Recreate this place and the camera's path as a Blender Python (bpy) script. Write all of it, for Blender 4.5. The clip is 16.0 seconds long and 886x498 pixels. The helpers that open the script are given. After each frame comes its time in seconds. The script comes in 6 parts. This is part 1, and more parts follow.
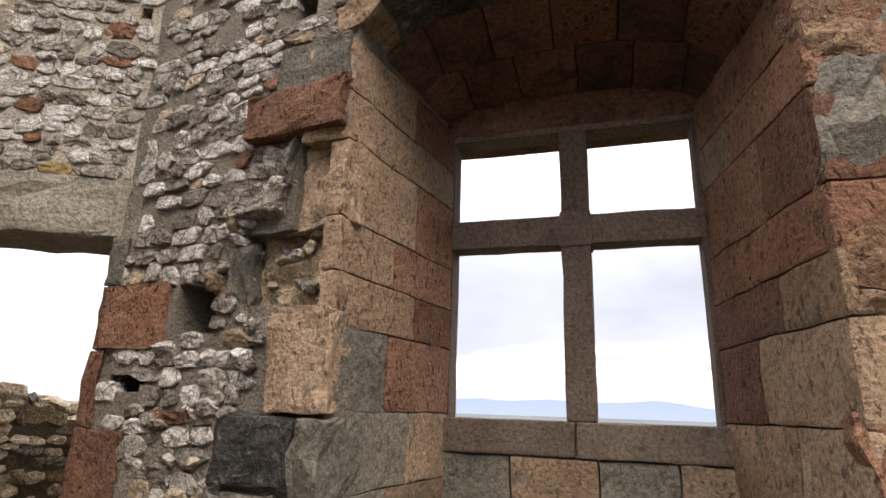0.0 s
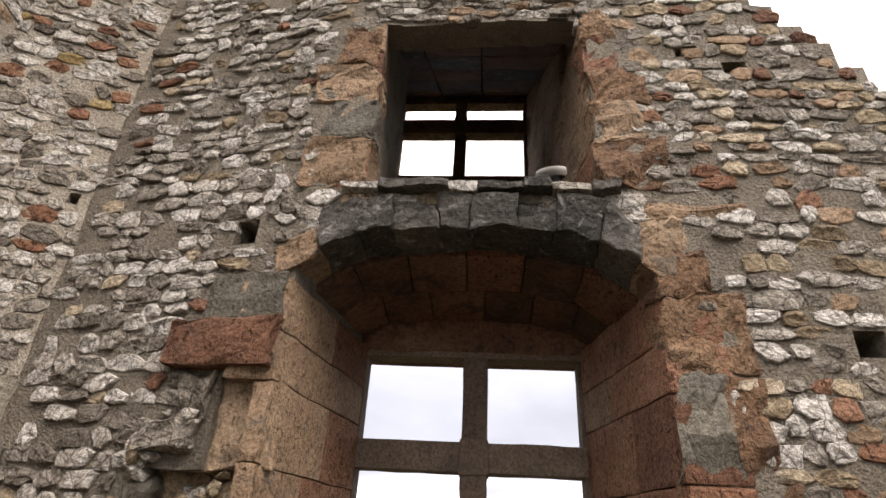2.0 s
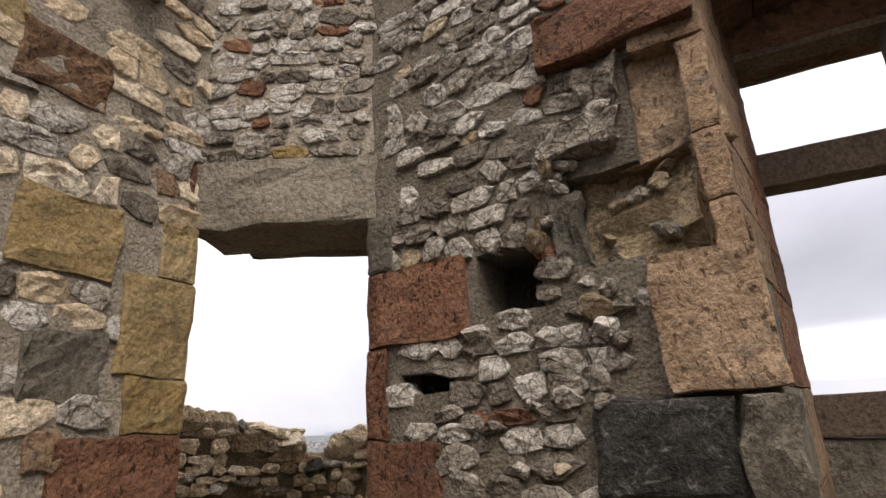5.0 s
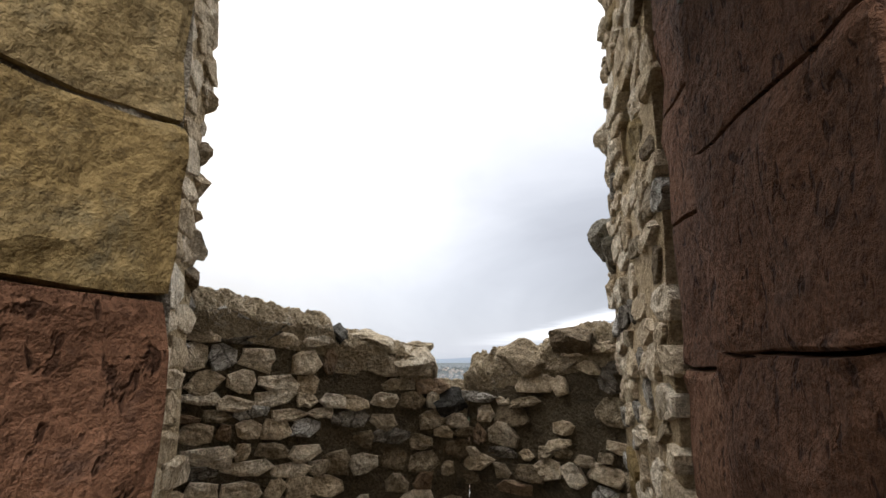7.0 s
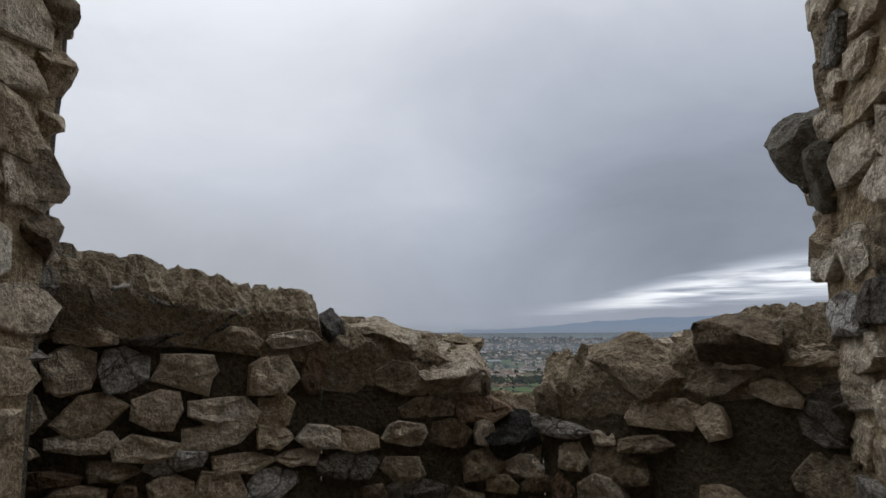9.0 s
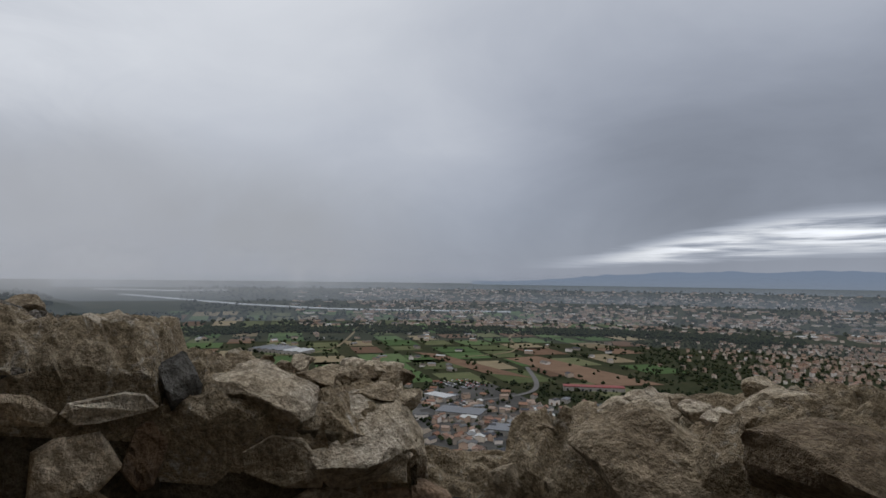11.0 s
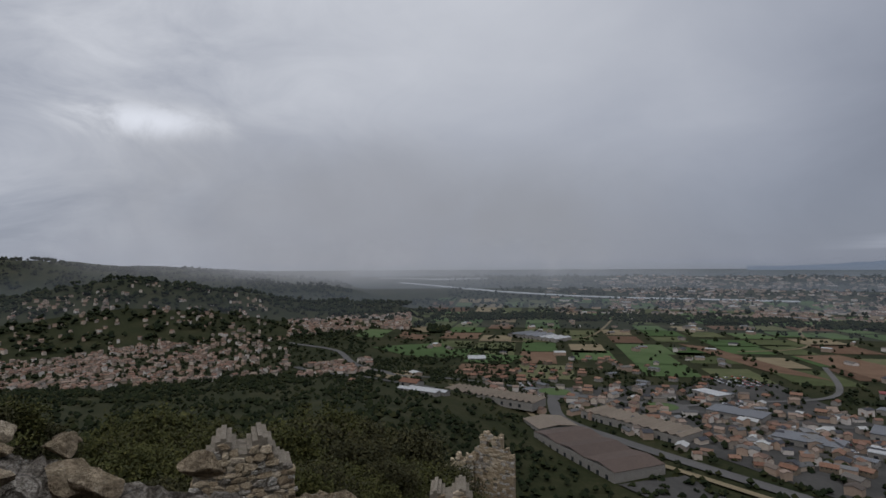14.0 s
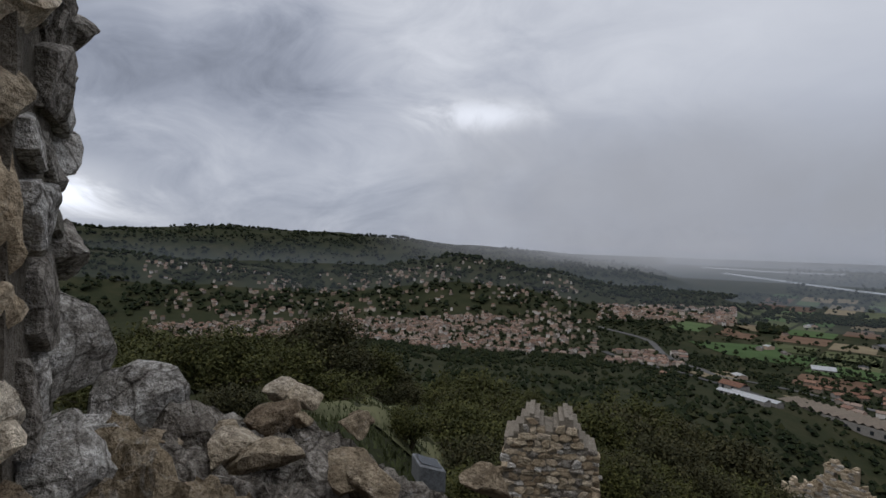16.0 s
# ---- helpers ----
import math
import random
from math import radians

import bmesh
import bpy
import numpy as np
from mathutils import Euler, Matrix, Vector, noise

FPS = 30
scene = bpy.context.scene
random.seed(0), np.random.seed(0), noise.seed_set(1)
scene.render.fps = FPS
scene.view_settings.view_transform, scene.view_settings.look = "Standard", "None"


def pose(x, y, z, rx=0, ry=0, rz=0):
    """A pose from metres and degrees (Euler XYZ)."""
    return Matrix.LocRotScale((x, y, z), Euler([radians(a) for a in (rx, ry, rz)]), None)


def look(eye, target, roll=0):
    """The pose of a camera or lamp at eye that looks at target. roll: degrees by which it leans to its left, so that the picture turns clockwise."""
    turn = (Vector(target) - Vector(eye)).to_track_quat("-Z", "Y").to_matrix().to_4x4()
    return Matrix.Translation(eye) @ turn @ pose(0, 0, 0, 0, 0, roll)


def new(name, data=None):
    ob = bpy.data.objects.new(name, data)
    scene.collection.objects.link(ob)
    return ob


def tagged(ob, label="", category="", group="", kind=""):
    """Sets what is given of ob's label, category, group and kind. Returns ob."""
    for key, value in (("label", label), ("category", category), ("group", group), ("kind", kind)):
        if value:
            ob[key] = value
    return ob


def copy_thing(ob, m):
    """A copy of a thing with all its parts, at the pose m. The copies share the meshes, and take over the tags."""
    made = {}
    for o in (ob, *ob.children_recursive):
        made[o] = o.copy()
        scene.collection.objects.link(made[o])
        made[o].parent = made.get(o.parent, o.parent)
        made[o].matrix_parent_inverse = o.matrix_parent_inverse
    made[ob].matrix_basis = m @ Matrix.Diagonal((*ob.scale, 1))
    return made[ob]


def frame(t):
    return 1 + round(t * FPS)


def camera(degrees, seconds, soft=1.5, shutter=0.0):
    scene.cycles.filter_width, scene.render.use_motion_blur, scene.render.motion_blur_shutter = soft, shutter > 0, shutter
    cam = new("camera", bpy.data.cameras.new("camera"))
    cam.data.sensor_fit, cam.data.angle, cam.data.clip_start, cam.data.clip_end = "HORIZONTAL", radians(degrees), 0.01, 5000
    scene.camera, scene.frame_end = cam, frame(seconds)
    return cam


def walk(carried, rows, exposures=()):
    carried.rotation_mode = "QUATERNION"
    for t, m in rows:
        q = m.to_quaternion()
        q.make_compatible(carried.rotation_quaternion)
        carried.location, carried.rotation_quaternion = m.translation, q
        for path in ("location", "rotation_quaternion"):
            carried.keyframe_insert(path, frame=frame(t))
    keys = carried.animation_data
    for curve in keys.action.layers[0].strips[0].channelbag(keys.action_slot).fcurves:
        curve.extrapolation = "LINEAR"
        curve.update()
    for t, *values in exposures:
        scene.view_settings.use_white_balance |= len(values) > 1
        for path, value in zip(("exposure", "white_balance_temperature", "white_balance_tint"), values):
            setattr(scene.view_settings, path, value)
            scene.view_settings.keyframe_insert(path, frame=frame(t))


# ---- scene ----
# ---------------------------------------------------------------- camera and walk
cam = camera(77.0, 16.0, soft=1.5)
# seconds, eye x y z, yaw to the left, pitch up, lean
PATH = [
    (0, 1.044, 0.137, 1.395, 16.70, 15.96, 1.85),
    (0.5, 0.975, -0.043, 1.563, 11.87, 20.32, 2.87),
    (1, 0.971, -0.278, 1.902, 7.38, 22.80, 3.57),
    (1.5, 0.961, -0.364, 1.964, 5.21, 27.25, 3.54),
    (2, 0.939, -0.420, 1.993, 5.12, 28.46, 3.33),
    (2.5, 0.910, -0.403, 1.961, 6.75, 28.49, 2.29),
    (3, 0.792, -0.225, 1.837, 10.55, 27.04, 0.79),
    (3.5, 0.542, -0.010, 1.666, 15.30, 24.72, 0.36),
    (4, 0.303, 0.103, 1.557, 19.82, 21.77, -0.72),
    (4.5, -0.107, 0.156, 1.405, 22.20, 19.31, -1.89),
    (5, -0.450, 0.381, 1.278, 24.65, 17.57, -2.78),
    (5.2, -0.572, 0.498, 1.266, 25.67, 16.25, -3.25),
    (6.2, -1.55, 1.48, 1.23, 30.0, 12.8, -1.6),
    (7.3, -2.455, 2.378, 1.208, 35.12, 10.54, -0.10),
    (7.5, -2.590, 2.595, 1.274, 37.12, 10.49, 0.0),
    (8, -2.606, 2.698, 1.319, 39.16, 10.47, -0.31),
    (8.5, -2.790, 2.958, 1.325, 38.69, 9.64, -0.60),
    (9.6, -3.02, 3.45, 1.37, 39.2, 6.3, 0.2),
    (10.8, -3.18, 3.87, 1.49, 39.7, 3.5, 0.75),
    (11, -3.193, 3.942, 1.617, 39.90, 3.15, 0.70),
    (11.5, -3.197, 4.065, 1.848, 40.05, 2.45, 0.45),
    (12, -3.184, 4.098, 1.933, 40.95, 1.95, 0.35),
    (12.5, -3.318, 4.212, 1.967, 42.90, 1.25, 0.45),
    (13, -3.450, 4.250, 2.005, 47.38, 0.85, 0.40),
    (13.5, -3.560, 4.340, 2.050, 55.75, 1.25, 0.05),
    (14, -3.640, 4.420, 2.070, 65.50, 1.80, -0.30),
    (14.5, -3.680, 4.460, 2.070, 74.55, 1.90, 0.20),
    (15, -3.780, 4.480, 2.070, 81.10, 1.40, 0.60),
    (15.5, -3.920, 4.480, 2.065, 88.77, 0.80, 1.14),
    (16, -4.060, 4.490, 2.060, 96.75, -0.3, 1.95),
]


def sight(x, y, z, yaw, pitch, lean):
    a, b = radians(yaw), radians(pitch)
    ahead = Vector((-math.sin(a) * math.cos(b), math.cos(a) * math.cos(b), math.sin(b)))
    return look((x, y, z), Vector((x, y, z)) + ahead * 2, lean)


walk(cam, [(row[0], sight(*row[1:])) for row in PATH],
     exposures=[(0, 1.93, 7150, 16), (1.5, 1.93, 7300, 16), (3, 1.72, 7450, 16), (5.2, 1.52, 7400, 16), (7.2, 1.25, 7000, 10), (7.6, 0.76, 6600, 10), (8.7, 0.25, 6500, 10), (10.8, 0.05, 6500, 10), (12.8, 0.0, 6500, 10), (14.2, -0.27, 6380, 12), (16, -0.08, 6350, 12)])

# ---------------------------------------------------------------- node helpers


class Nodes:
    """Short hand for node trees."""

    def __init__(self, tree):
        self.tree = tree
        tree.nodes.clear()

    def add(self, kind, settings=None, **links):
        node = self.tree.nodes.new(kind)
        for key, value in (settings or {}).items():
            if key == "operation":
                node.operation = value
            elif key == "blend_type":
                node.blend_type = value
            elif key == "data_type":
                node.data_type = value
            elif key == "feature":
                node.feature = value
            elif key == "noise_dimensions":
                node.noise_dimensions = value
            elif key == "sky_type":
                node.sky_type = value
            elif key == "interpolation_type":
                node.interpolation_type = value
        for key, value in links.items():
            socket = node.inputs[int(key[1:])] if key[0] == "i" and key[1:].isdigit() else node.inputs[key.replace("_", " ")]
            if isinstance(value, bpy.types.NodeSocket):
                self.tree.links.new(value, socket)
            else:
                socket.default_value = value
        return node

    def math(self, op, a, b=0.0, c=0.0):
        return self.add("ShaderNodeMath", {"operation": op}, i0=a, i1=b, i2=c).outputs[0]

    def noise(self, vector, scale, detail=4.0, rough=0.55, distort=0.0):
        return self.add("ShaderNodeTexNoise", None, Vector=vector, Scale=scale, Detail=detail, Roughness=rough, Distortion=distort).outputs[0]

    def ramp(self, fac, stops):
        node = self.add("ShaderNodeValToRGB", None, Fac=fac)
        bar = node.color_ramp.elements
        while len(bar) < len(stops):
            bar.new(0.5)
        for element, (at, colour) in zip(bar, stops):
            element.position = at
            element.color = (*colour, 1) if len(colour) == 3 else colour
        return node.outputs[0]

    def mix(self, fac, a, b, blend="MIX"):
        node = self.tree.nodes.new("ShaderNodeMix")
        node.data_type, node.blend_type = "RGBA", blend
        for socket, value in ((node.inputs[0], fac), (node.inputs[6], a), (node.inputs[7], b)):
            if isinstance(value, bpy.types.NodeSocket):
                self.tree.links.new(value, socket)
            else:
                socket.default_value = value if not isinstance(value, tuple) or len(value) == 4 else (*value, 1)
        return node.outputs[2]

    def span(self, value, a, b, lo=0.0, hi=1.0):
        return self.add("ShaderNodeMapRange", {"interpolation_type": "SMOOTHSTEP"}, i0=value, i1=a, i2=b, i3=lo, i4=hi).outputs[0]

    def bump(self, value, near=1.0):
        """1 at value 0, falling to 0 at -near and near."""
        return self.span(self.math("ABSOLUTE", value), 0.0, near, 1.0, 0.0)


# ---------------------------------------------------------------- world and sun
world = bpy.data.worlds.new("overcast_sky")
scene.world = world
world.use_nodes = True
n = Nodes(world.node_tree)
way = n.add("ShaderNodeTexCoord").outputs["Generated"]
xyz = n.add("ShaderNodeSeparateXYZ", None, Vector=way)
X, Y, Z = xyz.outputs
az = n.math("SUBTRACT", n.math("MULTIPLY", n.math("ARCTAN2", n.math("MULTIPLY", X, -1.0), Y), 57.2958), 2.9)
el = n.math("MULTIPLY", n.math("ARCSINE", Z), 57.2958)
sheet = n.add("ShaderNodeCombineXYZ", None, X=n.math("MULTIPLY", az, 0.035), Y=n.math("MULTIPLY", el, 0.06)).outputs[0]
big = n.noise(sheet, 0.9, 5.0, 0.55, 0.5)
fine = n.noise(sheet, 2.6, 6.0, 0.6, 0.8)
streak = n.add("ShaderNodeCombineXYZ", None, X=n.math("MULTIPLY", az, 0.06), Y=n.math("MULTIPLY", el, 0.9)).outputs[0]
bands = n.noise(streak, 1.2, 4.0, 0.6, 0.3)
# brightness over the azimuth: dark front to the right, pale curtain ahead, mixed clouds to the left
level = n.math("ADD", n.span(el, -2.0, 26.0, 0.36, 0.50), n.span(el, 24.0, 66.0, 0.0, 1.4))
pale = n.math("MULTIPLY", n.bump(n.math("SUBTRACT", az, 52.0), 32.0), n.span(el, 0.0, 24.0, 0.03, 0.16))
dark = n.math("MULTIPLY", n.math("MULTIPLY", n.span(az, 36.0, 12.0), n.bump(n.math("SUBTRACT", el, 13.0), 16.0)), 0.17)
level = n.math("SUBTRACT", n.math("ADD", n.math("ADD", level, pale), n.span(az, 46.0, 80.0, 0.0, 0.15)), dark)
low = n.math("MULTIPLY", n.bump(n.math("SUBTRACT", el, 0.0), 9.0), n.bump(n.math("SUBTRACT", az, 72.0), 60.0))
level = n.math("SUBTRACT", level, n.math("MULTIPLY", low, 0.10))
level = n.math("ADD", level, n.math("MULTIPLY", n.math("SUBTRACT", big, 0.5), 0.26))
level = n.math("ADD", level, n.math("MULTIPLY", n.math("SUBTRACT", fine, 0.5), n.span(az, 55.0, 100.0, 0.04, 0.52)))
# bright opening low over the far mountains
gap = n.math("MULTIPLY", n.span(az, 31.0, 12.0), n.bump(n.math("SUBTRACT", n.math("ADD", el, n.math("MULTIPLY", bands, 2.2)), n.span(az, 30.0, 0.0, 2.7, 5.6)), n.span(az, 28.0, 2.0, 0.8, 2.6)))
level = n.math("ADD", level, n.math("MULTIPLY", gap, n.math("MULTIPLY", n.span(bands, 0.3, 0.62), n.span(az, 30.0, 10.0, 0.25, 0.75))))
# pale breaks in the cloud to the left
rent = n.math("MULTIPLY", n.bump(n.math("SUBTRACT", az, 90.0), 10.0), n.bump(n.math("SUBTRACT", n.math("ADD", el, n.math("MULTIPLY", fine, 3.0)), 15.0), 2.2))
level = n.math("ADD", level, n.math("MULTIPLY", rent, n.span(fine, 0.38, 0.6, 0.06, 0.42)))
rent = n.math("MULTIPLY", n.span(az, 119.0, 128.0), n.bump(n.math("SUBTRACT", n.math("ADD", el, n.math("MULTIPLY", fine, 5.0)), 6.5), 3.5))
level = n.math("ADD", level, n.math("MULTIPLY", rent, n.span(fine, 0.4, 0.6, 0.2, 0.75)))
bank = n.math("MULTIPLY", n.span(az, 94.0, 112.0), n.bump(n.math("SUBTRACT", el, 17.0), 15.0))
level = n.math("SUBTRACT", level, n.math("MULTIPLY", bank, n.span(big, 0.32, 0.6, 0.07, 0.27)))
tint = n.mix(n.span(level, 0.25, 0.75), (0.86, 0.95, 1.15, 1), (0.96, 1.0, 1.07, 1))
cloud = n.mix(1.0, tint, n.add("ShaderNodeCombineColor", None, Red=level, Green=level, Blue=level).outputs[0], "MULTIPLY")
air = n.add("ShaderNodeTexSky", {"sky_type": "NISHITA"})
air.sun_disc, air.sun_elevation, air.sun_rotation = False, radians(49), radians(139)
clear = n.add("ShaderNodeBackground", None, Color=air.outputs[0], Strength=0.05)
veil = n.add("ShaderNodeBackground", None, Color=cloud, Strength=1.0)
both = n.add("ShaderNodeMixShader", None, i0=0.94, i1=clear.outputs[0], i2=veil.outputs[0])
n.add("ShaderNodeOutputWorld", None, Surface=both.outputs[0])

sun_data = bpy.data.lights.new("sun", "SUN")
sun_data.energy, sun_data.angle, sun_data.color = 0.8, radians(30), (1.0, 0.96, 0.9)
sun = new("sun", sun_data)
sun.matrix_world = look((0, 0, 60), (-26, 30, 14))

# ---------------------------------------------------------------- materials


def surface(name, colours, scale=3.0, rough=0.9, relief=0.5, grain=30.0, stain=None, vary=0.25, islands=False, metal=0.0, cracks=0.0, lichen=0.0, pitted=0.0):
    """A mineral or painted surface: patches, grain, stains, bump and a shade of its own for each piece."""
    m = bpy.data.materials.new(name)
    m.use_nodes = True
    n = Nodes(m.node_tree)
    place = n.add("ShaderNodeNewGeometry").outputs["Position"]
    if islands:
        chance = n.add("ShaderNodeNewGeometry").outputs["Random Per Island"]
    else:
        chance = n.add("ShaderNodeObjectInfo").outputs["Random"]
    patch = n.noise(place, scale, 5.0, 0.6, 0.4)
    grit = n.noise(place, grain, 5.0, 0.65)
    tone = n.math("ADD", n.math("MULTIPLY", patch, 0.75), n.math("MULTIPLY", n.math("SUBTRACT", chance, 0.5), vary * 2))
    step = 1.0 / (len(colours) - 1) if len(colours) > 1 else 1
    stops = [(0.12 + 0.6 * i * step, c) for i, c in enumerate(colours)]
    colour = n.ramp(tone, stops) if len(colours) > 1 else n.mix(0.0, colours[0], colours[0])
    colour = n.mix(n.span(grit, 0.42, 0.64, 0.0, 0.7), colour, n.mix(1.0, colour, (0.47, 0.45, 0.42, 1), "MULTIPLY"))
    fines = n.noise(place, grain * 3.2, 4.0, 0.7)
    colour = n.mix(n.span(fines, 0.45, 0.60, 0.0, 0.5), colour, n.mix(1.0, colour, (0.45, 0.43, 0.41, 1), "MULTIPLY"))
    if stain:
        tint, amount, size = stain
        spots = n.noise(place, size, 6.0, 0.7, 1.0)
        colour = n.mix(n.span(spots, 0.62 - 0.25 * amount, 0.72, 0.0, 0.85), colour, tint)
    if cracks:
        bent = n.mix(0.12, place, n.add("ShaderNodeTexNoise", None, Vector=place, Scale=6.0, Detail=4.0).outputs[1])
        lines = n.add("ShaderNodeTexVoronoi", {"feature": "DISTANCE_TO_EDGE"}, Vector=bent, Scale=cracks).outputs["Distance"]
        colour = n.mix(n.span(lines, 0.0, 0.05, 0.8, 0.0), colour, n.mix(1.0, colour, (0.22, 0.2, 0.18, 1), "MULTIPLY"))
    if lichen:
        flat = n.add("ShaderNodeMapping", None, Vector=place, Scale=(1.0, 1.0, 2.2)).outputs[0]
        rifts = n.noise(flat, 30.0, 9.0, 0.75, 0.5)
        colour = n.mix(n.span(n.math("ABSOLUTE", n.math("SUBTRACT", rifts, 0.5)), 0.0, 0.035, lichen, 0.0), colour, n.mix(1.0, colour, (0.16, 0.145, 0.125, 1), "MULTIPLY"))
        crust = n.noise(place, 48.0, 8.0, 0.75, 0.5)
        colour = n.mix(n.span(crust, 0.53, 0.60, 0.0, 0.55 * lichen), colour, n.mix(1.0, colour, (0.30, 0.28, 0.26, 1), "MULTIPLY"))
        colour = n.mix(n.span(crust, 0.44, 0.34, 0.0, 0.3 * lichen), colour, (0.66, 0.64, 0.61, 1))
    pits = n.add("ShaderNodeTexVoronoi", None, Vector=place, Scale=grain * 0.8).outputs["Distance"]
    if pitted:
        long = n.add("ShaderNodeMapping", None, Vector=place, Scale=(1.0, 1.0, 0.55)).outputs[0]
        holes = n.span(n.noise(long, 34.0, 3.0, 0.55, 0.3), 0.575, 0.66, 0.0, 1.0)
        colour = n.mix(n.math("MULTIPLY", holes, pitted), colour, n.mix(1.0, colour, (0.30, 0.27, 0.25, 1), "MULTIPLY"))
        grit = n.math("SUBTRACT", grit, n.math("MULTIPLY", holes, 0.5 * pitted))
    grit = n.math("SUBTRACT", grit, n.math("MULTIPLY", fines, 0.35))
    height = n.math("ADD", n.math("MULTIPLY", grit, 0.7), n.math("ADD", n.math("MULTIPLY", pits, 0.25), n.math("MULTIPLY", patch, 0.5)))
    bumped = n.add("ShaderNodeBump", None, Strength=relief, Distance=0.045, Height=height).outputs[0]
    shader = n.add("ShaderNodeBsdfPrincipled", None, Base_Color=colour, Roughness=rough, Metallic=metal, Normal=bumped, Specular_IOR_Level=0.15)
    n.add("ShaderNodeOutputMaterial", None, Surface=shader.outputs[0])
    return m


M_LIME = surface("limestone", [(0.20, 0.175, 0.145), (0.40, 0.365, 0.315), (0.58, 0.55, 0.50), (0.68, 0.655, 0.61)], 7.0, 0.92, 1.0, 26.0, ((0.085, 0.07, 0.056, 1), 0.45, 11.0), 0.32, cracks=9.0, lichen=0.7)
M_LIME_ROW = surface("limestone_rubble", [(0.20, 0.175, 0.145), (0.40, 0.365, 0.315), (0.58, 0.55, 0.50), (0.68, 0.655, 0.61)], 7.0, 0.92, 1.0, 26.0, ((0.085, 0.07, 0.056, 1), 0.45, 11.0), 0.32, True, cracks=9.0, lichen=0.7)
M_WARM = surface("warm_limestone", [(0.22, 0.165, 0.108), (0.37, 0.295, 0.20), (0.50, 0.415, 0.30), (0.60, 0.52, 0.41)], 6.0, 0.93, 1.0, 30.0, ((0.10, 0.072, 0.042, 1), 0.5, 12.0), 0.28, lichen=0.4)
M_PALE = surface("fresh_limestone", [(0.58, 0.46, 0.315), (0.73, 0.605, 0.44), (0.81, 0.70, 0.545), (0.85, 0.77, 0.63)], 6.0, 0.92, 1.0, 26.0, ((0.30, 0.21, 0.12, 1), 0.45, 5.0), 0.25, lichen=0.4)
M_PALE_MORTAR = surface("tan_lime_mortar", [(0.46, 0.34, 0.20), (0.60, 0.47, 0.305), (0.70, 0.58, 0.415)], 5.0, 0.97, 1.0, 45.0, ((0.25, 0.185, 0.11, 1), 0.35, 4.0), 0.0)
M_MORTAR = surface("lime_mortar", [(0.15, 0.128, 0.10), (0.235, 0.205, 0.165), (0.33, 0.292, 0.24)], 4.0, 0.97, 1.0, 60.0, ((0.08, 0.07, 0.055, 1), 0.4, 3.0), 0.0)
M_LIGHT_MORTAR = surface("pale_wall_mortar", [(0.33, 0.285, 0.225), (0.45, 0.40, 0.33), (0.56, 0.51, 0.43)], 4.0, 0.97, 1.0, 60.0, ((0.13, 0.11, 0.085, 1), 0.35, 3.0), 0.0)
M_LINTEL = surface("beige_grey_sandstone", [(0.20, 0.178, 0.14), (0.30, 0.27, 0.218), (0.39, 0.352, 0.29)], 3.0, 0.92, 0.9, 34.0, ((0.11, 0.10, 0.08, 1), 0.4, 6.0), 0.1)
M_RED = surface("red_sandstone", [(0.13, 0.066, 0.042), (0.215, 0.108, 0.066), (0.30, 0.172, 0.112)], 3.5, 0.9, 0.8, 40.0, ((0.08, 0.05, 0.04, 1), 0.35, 4.0), 0.22, pitted=0.9)
M_TAN = surface("tan_sandstone", [(0.20, 0.135, 0.085), (0.30, 0.205, 0.135), (0.38, 0.28, 0.19)], 3.0, 0.9, 0.7, 40.0, ((0.10, 0.085, 0.07, 1), 0.5, 4.0), 0.25, pitted=0.7)
M_GREY = surface("grey_sandstone", [(0.10, 0.092, 0.075), (0.17, 0.155, 0.125), (0.25, 0.225, 0.18)], 3.0, 0.9, 0.7, 36.0, ((0.06, 0.055, 0.045, 1), 0.45, 5.0), 0.25, pitted=0.4)
# blackened stone; also serves as painted shade at the back of wall holes
M_DARK = surface("blackened_stone_and_hole_shade", [(0.035, 0.033, 0.030), (0.07, 0.065, 0.058), (0.16, 0.15, 0.13)], 4.0, 0.93, 0.9, 30.0, ((0.24, 0.23, 0.21, 1), 0.3, 9.0), 0.2, lichen=0.3)
M_ORANGE = surface("eroded_orange_sandstone", [(0.12, 0.068, 0.040), (0.215, 0.128, 0.075), (0.31, 0.205, 0.128), (0.37, 0.28, 0.195)], 5.0, 0.93, 1.0, 30.0, ((0.09, 0.06, 0.045, 1), 0.55, 6.0), 0.2, lichen=0.35, pitted=0.6)
# red stone with soot and the deep shade of the soffits in its colour
M_SOOT_SHADE = surface("sooty_shaded_red_sandstone", [(0.055, 0.035, 0.026), (0.125, 0.070, 0.047), (0.21, 0.12, 0.078)], 3.0, 0.93, 0.6, 30.0, ((0.022, 0.018, 0.016, 1), 0.6, 3.5), 0.2)
M_YELLOW = surface("ochre_sandstone", [(0.20, 0.135, 0.055), (0.30, 0.215, 0.10), (0.36, 0.28, 0.16)], 3.0, 0.9, 0.7, 36.0, ((0.13, 0.11, 0.07, 1), 0.5, 5.0), 0.25)
M_FRAME = surface("weathered_window_stone", [(0.115, 0.085, 0.065), (0.17, 0.13, 0.10), (0.24, 0.19, 0.145)], 2.5, 0.88, 0.45, 45.0, ((0.07, 0.06, 0.05, 1), 0.4, 3.0), 0.15, pitted=0.35)
M_BROWN = surface("brown_mortar", [(0.10, 0.078, 0.052), (0.17, 0.135, 0.09), (0.25, 0.205, 0.145)], 5.0, 0.97, 1.0, 70.0, ((0.05, 0.042, 0.03, 1), 0.4, 3.0), 0.0)
